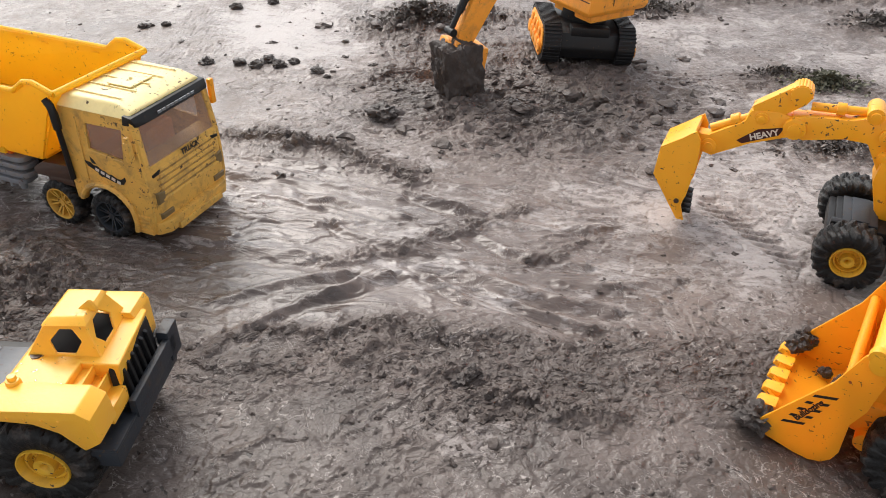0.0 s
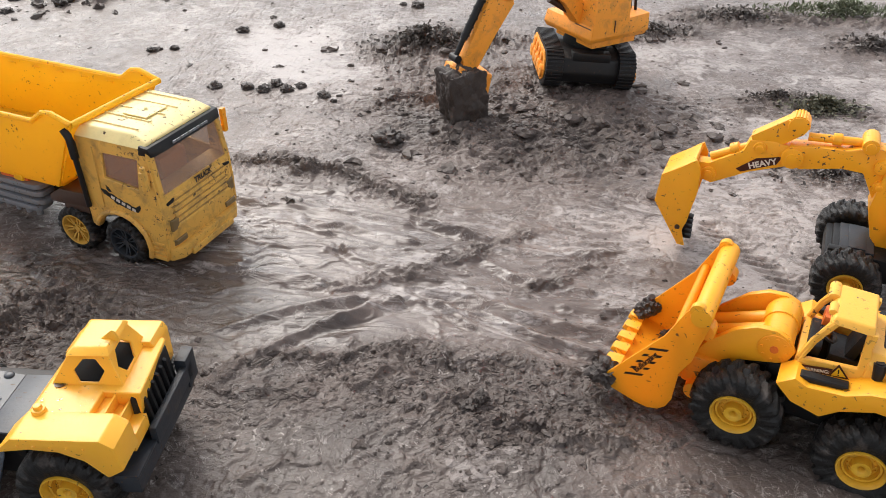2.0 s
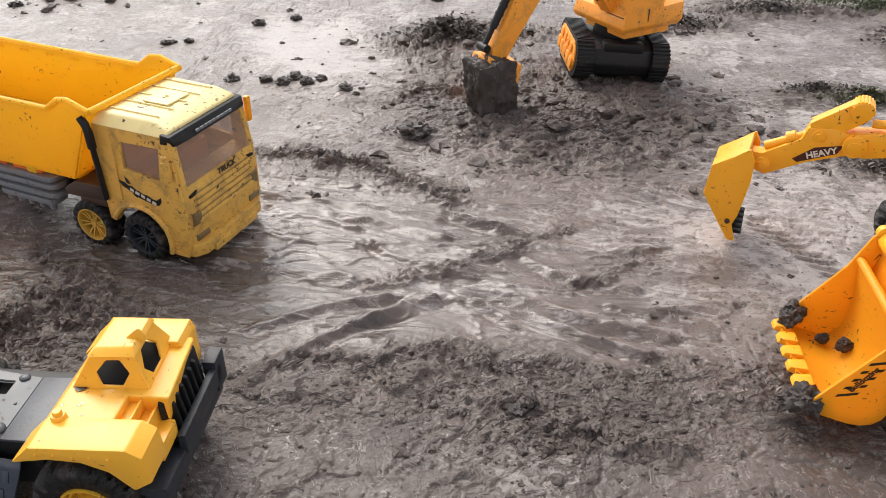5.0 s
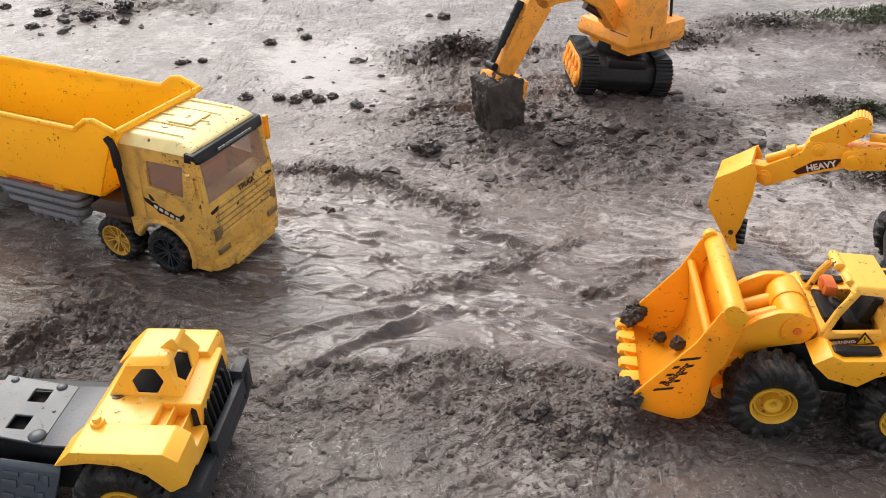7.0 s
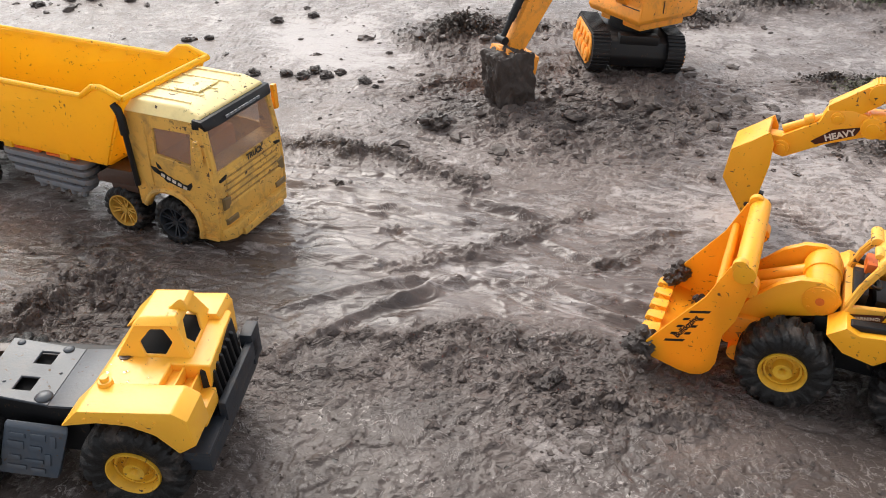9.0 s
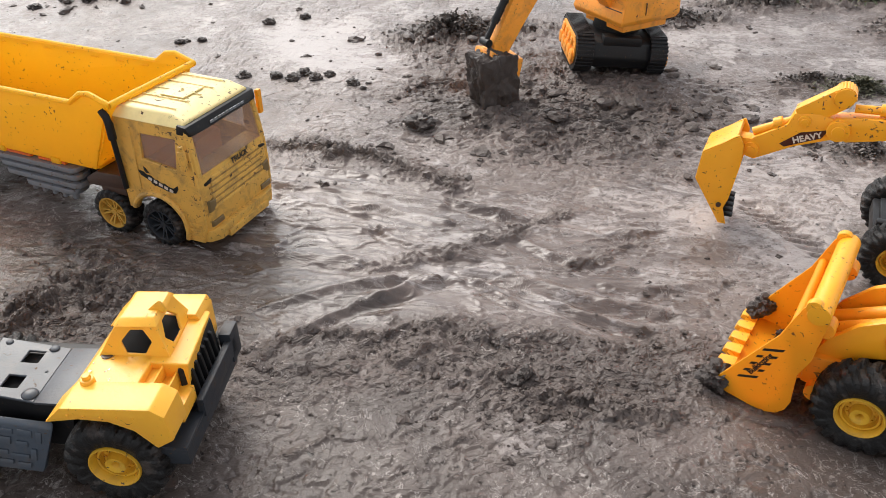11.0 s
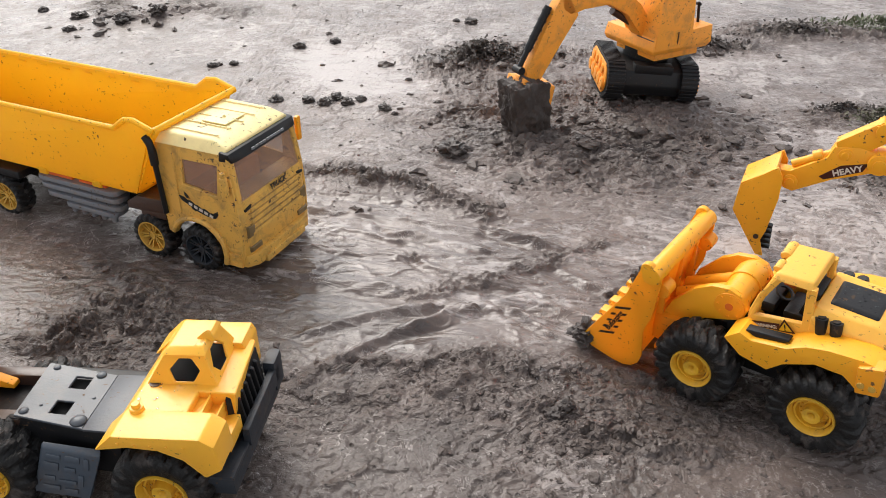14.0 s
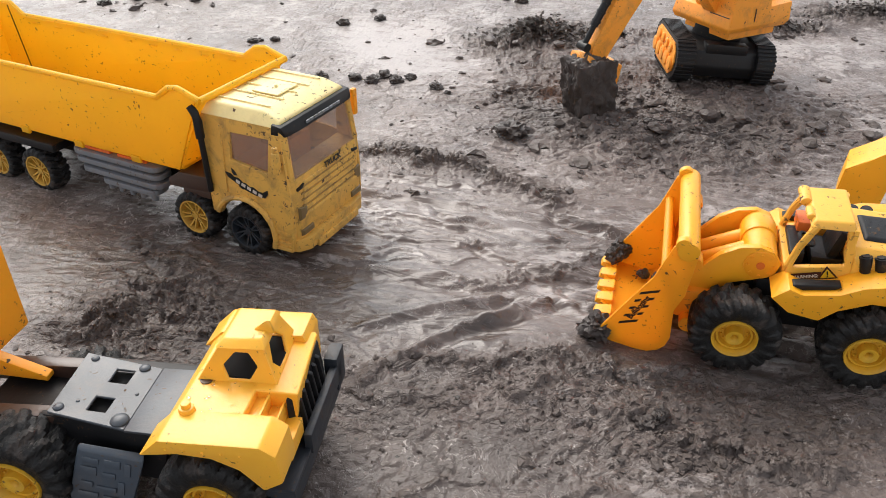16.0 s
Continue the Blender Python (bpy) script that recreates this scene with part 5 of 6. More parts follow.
    sq = lambda cx, cy, a: [(cx - a, cy - a), (cx + a, cy - a), (cx + a, cy + a), (cx - a, cy + a)]
    plate = part("grey_deck", cut_panel([(-0.111, -0.036), (-0.058, -0.042), (-0.058, 0.014), (-0.114, 0.020)], [sq(-0.081, 0.002, 0.0062), sq(-0.082, -0.024, 0.0062)], 0.002, lay), GREY, truck, "slate-grey sloping deck with square holes")
    # added slab: black colour for the shade below the square holes
    part("deck_hollow", block(-0.104, -0.064, -0.033, 0.012, 0.064, 0.0675, 0.001), HOLE_SHADE, truck)
    part("deck_lip", hull([(-0.058, -0.0425, 0.0700), (-0.058, 0.0145, 0.0700), (-0.058, -0.0425, 0.0720), (-0.058, 0.0145, 0.0720), (-0.028, -0.046, 0.0735), (-0.028, 0.012, 0.0735), (-0.028, -0.046, 0.0755), (-0.028, 0.012, 0.0755)], 0.0006), GREY, plate)
    for x, y, r in ((-0.106, -0.031, 0.0034), (-0.106, 0.015, 0.0028), (-0.064, -0.035, 0.0058), (-0.070, 0.012, 0.0038), (-0.048, -0.002, 0.0016), (-0.064, -0.012, 0.0012), (-0.045, 0.009, 0.0014), (-0.097, -0.024, 0.0012)):
        part("deck_bolt", clod_mesh("deck_bolt", r, 2, 0.45, 0.06, 3, GREY), GREY, plate, "", pose(x, y, 0.0722 - 0.05 * min(0.0, x + 0.060)))
    part("deck_sides", join(hull([(-0.118, -0.036, 0.030), (-0.040, -0.042, 0.030), (-0.118, -0.034, 0.070), (-0.030, -0.042, 0.070), (-0.118, -0.030, 0.030), (-0.040, -0.036, 0.030), (-0.118, -0.030, 0.070), (-0.030, -0.038, 0.070)], 0.001)), BLACK, truck)
    step_plate = part("tread_plate", hull([(-0.088, -0.046, 0.062), (-0.046, -0.046, 0.058), (-0.086, -0.050, 0.060), (-0.044, -0.051, 0.056), (-0.096, -0.060, 0.026), (-0.056, -0.060, 0.022), (-0.094, -0.054, 0.024), (-0.056, -0.054, 0.022)], 0.0012), STEP_BLUE, truck, "blue-grey embossed side step")
    a, b = Vector((-0.086, -0.0503, 0.060)), Vector((-0.044, -0.0513, 0.056))
    c, d = Vector((-0.096, -0.0606, 0.026)), Vector((-0.056, -0.0606, 0.022))
    for u, v, du, dv in ((0.22, 0.16, 0.13, 0.05), (0.22, 0.36, 0.13, 0.08), (0.55, 0.16, 0.13, 0.07), (0.80, 0.22, 0.05, 0.12), (0.55, 0.40, 0.10, 0.06), (0.24, 0.62, 0.10, 0.05), (0.56, 0.66, 0.16, 0.04), (0.78, 0.60, 0.05, 0.12), (0.30, 0.82, 0.16, 0.05), (0.66, 0.85, 0.12, 0.05)):
        p = a.lerp(b, u).lerp(c.lerp(d, u), v)
        part("emboss", moved(block(-0.04 * du, 0.04 * du, -0.0009, 0.0007, -0.036 * dv, 0.036 * dv, 0.0005), Matrix.Translation(p) @ pose(0, 0, 0, -17, 6, 0)), STEP_BLUE, step_plate)
    # tipper lift: rails, orange struts, front wall of the bed
    for y in (-0.030, 0.016):
        part("tipper_rail", hull([(x, yy, z) for yy in (y - 0.005, y + 0.005) for x, z in ((-0.190, 0.050), (-0.100, 0.058), (-0.100, 0.070), (-0.190, 0.064))], 0.001), BROWN, truck, "dark brown tipper rail")
    for y in (-0.043, 0.006):
        part("tipper_strut", hull([(x, y + o, z) for o in (-0.004, 0.004) for x, z in ((-0.136, 0.062), (-0.136, 0.066), (-0.215, 0.096), (-0.215, 0.072), (-0.180, 0.064))], 0.001), ORANGE_YELLOW, truck)
    part("tipper_bed", moved(join(hull([(-0.172, -0.010, 0.066), (-0.168, 0.056, 0.066), (-0.172, -0.010, 0.150), (-0.168, 0.050, 0.152), (-0.168, 0.056, 0.144), (-0.182, -0.010, 0.066), (-0.180, 0.056, 0.066), (-0.182, -0.010, 0.150), (-0.180, 0.050, 0.152), (-0.180, 0.056, 0.144)], 0.003, 3), block(-0.30, -0.178, 0.050, 0.056, 0.078, 0.148, 0.002), block(-0.30, -0.178, -0.058, 0.056, 0.074, 0.080, 0.002)), pose(-0.008, -0.006, 0.004)), ORANGE_YELLOW, truck, "orange-yellow tipper bed front wall")
    r, w = 0.0365, 0.032
    tyre_me = mesh_of("tyre", big_tyre(r, w), TYRE, 40)
    for k, x in enumerate((0.0, -0.129)):
        for s in (-1, 1):
            sunk = 0.020 if k == 1 and s == 1 else 0.001
            add_wheel(truck, pose(x, 0.002 + s * (0.049 if sunk < 0.01 else 0.036), r - sunk), r, w, s, dish_rim(r * 0.88, w, s), RIM_YELLOW, "yellow dished rim", tyre_me, 31 * k + 10)
    return truck


make_mining_truck()


# ---- the wheeled digger ----


def make_wheeled_digger():
    digger = thing("wheeled_digger", pose(0.412, 0.655, 0, 0, 0, 155), "yellow toy digger on four black wheels with raised arm", "toy digger")
    yc = -0.012
    part("chassis", join(block(-0.135, 0.018, -0.030, 0.030, 0.024, 0.050, 0.003), block(-0.022, 0.024, -0.034, 0.034, 0.030, 0.046, 0.003), block(0.006, 0.022, -0.046, -0.038, 0.044, 0.054, 0.002), block(0.006, 0.022, 0.024, 0.034, 0.044, 0.054, 0.002), rod((0, -0.05, 0.031), (0, 0.05, 0.031), 0.006)), BLACK, digger, "black plastic chassis")
    part("chassis_top", join(block(-0.020, 0.012, -0.026, 0.026, 0.050, 0.053, 0.001), block(-0.012, 0.004, -0.024, 0.024, 0.053, 0.0545, 0.0006)), GREY_BLUE, digger)
    r, w = 0.0315, 0.030
    tyre_me = mesh_of("tyre", big_tyre(r, w), TYRE, 40)
    for x in (0.0, -0.105):
        for s in (-1, 1):
            add_wheel(digger, pose(x, s * 0.052, r), r, w, s, dish_rim(r * 0.88, w, s), RIM_YELLOW, "yellow dished rim", tyre_me, 17)
    slewing = part("slewing_body", join(hull([(-0.155, -0.045, 0.064), (-0.155, 0.040, 0.064), (-0.030, -0.045, 0.060), (-0.030, 0.040, 0.060), (-0.155, -0.042, 0.120), (-0.155, 0.036, 0.120), (-0.045, -0.042, 0.122), (-0.045, 0.036, 0.122)], 0.003), rod((-0.08, 0, 0.048), (-0.08, 0, 0.066), 0.03, seg=28)), ORANGE_YELLOW, digger, "yellow slewing body")
    part("boom_foot", prism([(-0.008, 0.130), (-0.004, 0.088), (-0.014, 0.058), (-0.024, 0.046), (-0.040, 0.046), (-0.042, 0.080), (-0.034, 0.128)], yc - 0.016, yc + 0.016, 0.002), YELLOW, digger)
    boom = part("boom", join(prism([(0.080, 0.116), (0.086, 0.126), (0.080, 0.1355), (0.060, 0.1395), (0.030, 0.142), (0.006, 0.150), (-0.010, 0.148), (-0.022, 0.130), (-0.024, 0.112), (-0.010, 0.088), (0.002, 0.108), (0.010, 0.1215), (0.030, 0.122), (0.044, 0.1185), (0.066, 0.1130)], yc - 0.010, yc + 0.010, 0.002)), YELLOW, digger)
    part("boom_cylinder", join(rod((0.066, yc, 0.1455), (0.006, yc, 0.1500), 0.0042, seg=16), rod((0.044, yc, 0.1475), (0.036, yc, 0.1480), 0.0060, seg=16, bevel=0.0006)), YELLOW, boom)
    for x, z, q in ((0.0755, 0.1245, 0.0105), (0.011, 0.1510, 0.0078), (-0.004, 0.1325, 0.0070), (-0.007, 0.112, 0.0060)):
        part("pin_boss", join(rod((x, yc - 0.0145, z), (x, yc + 0.0145, z), q, seg=24, bevel=0.0010), rod((x, yc - 0.0165, z), (x, yc + 0.0165, z), q * 0.56, seg=20, bevel=0.0006)), YELLOW, boom)
    stick = part("stick", prism([(0.066, 0.118), (0.072, 0.132), (0.095, 0.1370), (0.118, 0.134), (0.122, 0.121), (0.150, 0.1020), (0.158, 0.094), (0.156, 0.080), (0.146, 0.0775), (0.112, 0.0985), (0.085, 0.110)], yc - 0.008, yc + 0.008, 0.0018), YELLOW, digger)
    part("stick_cylinder", join(rod((0.118, yc, 0.124), (0.152, yc, 0.1050), 0.0042, seg=14), rod((0.126, yc, 0.1205), (0.134, yc, 0.1165), 0.0062, seg=14, bevel=0.0008)), YELLOW, stick)
    part("stick_crank", hull([(x, yc + o, z) for o in (-0.0075, 0.0075) for x, z in ((0.118, 0.1385), (0.114, 0.126), (0.088, 0.134), (0.070, 0.149), (0.074, 0.166), (0.084, 0.1655))], 0.0015), YELLOW, stick)
    part("crank_drum", rod((0.0775, yc - 0.011, 0.1575), (0.0775, yc + 0.011, 0.1575), 0.0094, seg=28, bevel=0.0008), YELLOW, stick)
    ridge = mesh_of("ridge", rod((0, -0.010, 0), (0, 0.010, 0), 0.0016, seg=8), YELLOW)
    for a in range(20, 200, 18):
        part("ridge", ridge, YELLOW, stick, "", pose(0.0775 + 0.0090 * math.cos(radians(a)), yc, 0.1575 + 0.0090 * math.sin(radians(a))))
    for x, z, q in ((0.107, 0.1275, 0.0062), (0.1505, 0.0885, 0.0078)):
        part("pin_boss", join(rod((x, yc - 0.010, z), (x, yc + 0.010, z), q, seg=20, bevel=0.0008), rod((x, yc - 0.0118, z), (x, yc + 0.0118, z), q * 0.56, seg=16, bevel=0.0006)), YELLOW, stick)
    part("decal_plate", prism([(0.0880, 0.1130), (0.0840, 0.1225), (0.1080, 0.1155), (0.1250, 0.1000), (0.1200, 0.0975)], yc + 0.0081, yc + 0.0085, 0), STICKER, stick, "dark red-brown arm sticker")
    lettering("decal_letters", "HEAVY", 0.0088, LETTER, stick, Matrix.Translation((0.1010, yc + 0.0087, 0.1110)) @ pose(0, 0, 0, 0, 24, 0) @ pose(0, 0, 0, 90, 0, 180), 0.0003)
    # bucket
    outline = [(0.198, 0.0515), (0.196, 0.062), (0.1935, 0.083), (0.168, 0.105), (0.163, 0.1085), (0.157, 0.098), (0.1560, 0.074), (0.1605, 0.034), (0.1640, 0.022), (0.1580, 0.004), (0.1660, 0.004), (0.1760, 0.022), (0.186, 0.040)]
    bucket = part("bucket", join(hull([(x, yc + o, z) for o in (-0.024, 0.024) for x, z in ((0.198, 0.0515), (0.1955, 0.084), (0.1945, 0.0515), (0.192, 0.083))], 0.0008), hull([(x, yc + o, z) for o in (-0.024, 0.024) for x, z in ((0.1955, 0.084), (0.1650, 0.1065), (0.193, 0.081), (0.1630, 0.1035))], 0.0008), hull([(x, yc + o, z) for o in (-0.024, 0.024) for x, z in ((0.198, 0.0515), (0.194, 0.0515), (0.1660, 0.004), (0.1620, 0.005))], 0.0006)), YELLOW, digger, "yellow digging bucket with black teeth")
    for o in (-0.0245, 0.0215):
        part("bucket_side", prism(outline, yc + o, yc + o + 0.003, 0.0007), YELLOW, bucket)
    part("bucket_bolt", rod((0.1690, yc + 0.024, 0.026), (0.1690, yc + 0.0262, 0.026), 0.0028, seg=12, bevel=0.0006), BROWN, bucket)
    part("bucket_lug", join(block(0.148, 0.166, yc - 0.008, yc + 0.008, 0.086, 0.100, 0.002)), YELLOW, bucket)
    for k in range(5):
        z = 0.0085 + 0.0062 * k
        part("tooth", hull([(x, yc + 0.012 + o, q) for o in (-0.004, 0.004) for x, q in ((0.1635 + 0.0004 * k, z), (0.1535 + 0.0004 * k, z + 0.0008), (0.1535 + 0.0004 * k, z + 0.003), (0.1635 + 0.0004 * k, z + 0.0042))], 0.0004), BLACK, bucket)
    return digger


make_wheeled_digger()


# ---- the tracked excavator ----


def make_excavator():
    digger = thing("tracked_excavator", pose(0.221, 1.214, 0.003, -4, 0, -88), "muddy orange toy excavator on black tracks, bucket in mud", "toy excavator")
    # x forward: track outlines
    hull_line = [(0.050, 0.001), (0.066, 0.012), (0.073, 0.030), (0.068, 0.048), (0.052, 0.060), (-0.052, 0.060), (-0.068, 0.048), (-0.073, 0.030), (-0.066, 0.012), (-0.050, 0.001)]
    for s in (-1, 1):
        y0, y1 = sorted((s * 0.070, s * 0.044))
        track = part("track", prism(hull_line, y0, y1, 0.002), BLACK, digger, "black moulded crawler track")
        pts = [Vector((x, 0, z)) for x, z in hull_line]
        total = 0
        pads = []
        n = len(pts)
        for i in range(n):
            a, b = pts[i], pts[(i + 1) % n]
            k = max(1, round((b - a).length / 0.0058))
            for j in range(k):
                p = a.lerp(b, (j + 0.5) / k)
                ang = math.degrees(math.atan2((b - a).z, (b - a).x))
                pads.append(moved(block(-0.0016, 0.0016, y0 - 0.0005, y1 + 0.0005, -0.0014, 0.0014, 0.0005, 1), Matrix.Translation(p) @ pose(0, 0, 0, 0, -ang, 0)))
        part("tread", join(*pads), BLACK, track)
        side = part("track_side", prism([(x * 0.86, 0.0305 + (z - 0.0305) * 0.80) for x, z in hull_line], *sorted((s * 0.070, s * 0.0725)), 0.001), ORANGE, track, "orange track side with rollers")
        for k in range(5):
            part("roller", rod((-0.048 + 0.024 * k, s * 0.072, 0.024), (-0.048 + 0.024 * k, s * 0.0765, 0.024), 0.0105, seg=14, bevel=0.002), ORANGE, track)
        for k in range(4):
            part("roller", rod((-0.036 + 0.024 * k, s * 0.072, 0.043), (-0.036 + 0.024 * k, s * 0.0755, 0.043), 0.0075, seg=14, bevel=0.0015), ORANGE, track)
    part("undercarriage", join(hull([(x, y, z) for y in (-0.046, 0.046) for x, z in ((0.060, 0.012), (0.066, 0.028), (0.060, 0.050), (0.040, 0.058), (-0.060, 0.058), (-0.060, 0.012))], 0.003), block(0.040, 0.062, -0.030, 0.030, 0.046, 0.060, 0.003), rod((0, 0, 0.056), (0, 0, 0.078), 0.036, seg=32)), BLACK, digger, "black undercarriage")
    # upper part turned towards the bucket
    turn = pose(0.221, 1.214, 0.003, -4, 0, -88).inverted() @ pose(0.238, 1.208, -0.004, 0, 0, 210)
    low = part("upper_deck", moved(join(hull([(x, y, z) for x, y, z in ((0.052, -0.060, 0.086), (0.052, 0.050, 0.086), (-0.056, -0.060, 0.086), (-0.056, 0.050, 0.086), (0.056, -0.062, 0.094), (0.056, 0.054, 0.094), (-0.060, -0.062, 0.094), (-0.060, 0.054, 0.094), (0.052, -0.060, 0.112), (0.052, 0.052, 0.112), (-0.060, -0.060, 0.120), (-0.060, 0.052, 0.120))], 0.002), block(-0.046, 0.040, -0.048, 0.042, 0.074, 0.088, 0.002)), turn), ORANGE, digger, "muddy orange upper deck")
    part("cab", moved(hull([(x, y, z) for x, y, z in ((0.053, 0.008, 0.100), (0.053, 0.055, 0.096), (-0.020, 0.008, 0.110), (-0.020, 0.055, 0.096), (0.044, 0.012, 0.185), (0.044, 0.050, 0.185), (-0.018, 0.012, 0.185), (-0.018, 0.050, 0.185))], 0.003), turn), ORANGE, digger, "orange cab block")
    part("cab_seam", moved(join(block(0.0525, 0.0535, 0.012, 0.050, 0.108, 0.1092, 0.0), block(0.010, 0.0112, 0.0546, 0.0556, 0.100, 0.118, 0.0)), turn), BROWN, digger)
    part("engine_cover", moved(join(hull([(x, y, z) for y in (-0.055, -0.012) for x, z in ((0.030, 0.118), (-0.058, 0.118), (-0.052, 0.150), (0.018, 0.150))], 0.002), rod((0.012, -0.014, 0.13), (0.050, -0.010, 0.118), 0.013, seg=20, bevel=0.002)), turn), ORANGE, digger)
    part("roof_rack", moved(join(*[rod((-0.050, 0.030 - 0.012 * k, 0.118), (-0.046, 0.030 - 0.012 * k, 0.150), 0.0022, seg=8) for k in range(3)], rod((-0.048, 0.032, 0.146), (-0.048, 0.002, 0.146), 0.0022, seg=8)), turn), BLACK, digger)
    part("boom_cylinder", moved(join(rod((0.045, 0.004, 0.118), (0.100, 0.004, 0.150), 0.0055, seg=14), rod((0.030, 0.004, 0.110), (0.050, 0.004, 0.120), 0.007, seg=14)), turn), BROWN, digger, "dark boom cylinder")
    part("boom", moved(prism([(0.030, 0.118), (0.060, 0.158), (0.100, 0.188), (0.145, 0.202), (0.180, 0.200), (0.207, 0.186), (0.203, 0.168), (0.188, 0.158), (0.165, 0.164), (0.120, 0.165), (0.085, 0.146), (0.050, 0.106)], -0.004, 0.022, 0.0025), turn), ORANGE, digger)
    part("stick", moved(join(prism([(0.174, 0.158), (0.188, 0.182), (0.206, 0.186), (0.214, 0.174), (0.258, 0.088), (0.256, 0.068), (0.242, 0.060), (0.232, 0.074), (0.204, 0.116)], 0.004, 0.022, 0.002)), turn), ORANGE, digger)
    part("stick_cylinder", moved(join(rod((0.2120, 0.013, 0.170), (0.2440, 0.013, 0.112), 0.0056, seg=14), rod((0.2440, 0.013, 0.112), (0.2570, 0.013, 0.088), 0.0038, seg=12), *[rod((0.2150 + 0.0062 * k, 0.013, 0.1645 - 0.0113 * k), (0.2164 + 0.0062 * k, 0.013, 0.1620 - 0.0113 * k), 0.0066, seg=14) for k in range(5)], rod((0.257, 0.004, 0.087), (0.257, 0.022, 0.087), 0.0058, seg=14)), turn @ pose(0.009, 0, 0.004)), BLACK, digger, "black stick cylinder")
    # the bucket hangs a little inward of the stick's line
    scoop = turn @ pose(-0.010, 0.008, 0)
    part("bucket_link", moved(hull([(x, y, z) for y in (-0.006, 0.022) for x, z in ((0.244, 0.060), (0.274, 0.082), (0.282, 0.066), (0.246, 0.048))], 0.002), scoop), ORANGE, digger)
    bucket = part("bucket", moved(hull([(x, y, z) for x, y, z in ((0.224, -0.016, 0.068), (0.224, 0.026, 0.064), (0.280, -0.016, 0.082), (0.278, 0.026, 0.076), (0.236, -0.012, -0.004), (0.236, 0.024, -0.004), (0.290, -0.016, 0.050), (0.288, 0.024, 0.046), (0.278, -0.012, -0.004), (0.276, 0.022, -0.004))], 0.003), scoop), ORANGE, digger, "orange bucket packed with wet mud")
    crust = bmesh.new()
    bmesh.ops.create_icosphere(crust, subdivisions=5, radius=1)
    for v in crust.verts:
        d = v.co.normalized()
        k = 1.0 / max(abs(d.x), abs(d.y), abs(d.z)) ** 0.86
        q = d * k * (1 + 0.14 * noise.noise(d * 2.2) + 0.11 * noise.noise(d * 6) + 0.07 * noise.noise(d * 14) + 0.04 * noise.noise(d * 30))
        z = 0.036 + 0.042 * q.z
        v.co = (0.272 + 0.0310 * q.x - 0.10 * (0.06 - z), 0.0160 + 0.0240 * q.y, z)
    part("mud_load", moved(crust, scoop), CLOD, bucket, "thick crust of dark wet mud", sharp=60)
    return digger


make_excavator()


# ---- clods, litter and grass ----


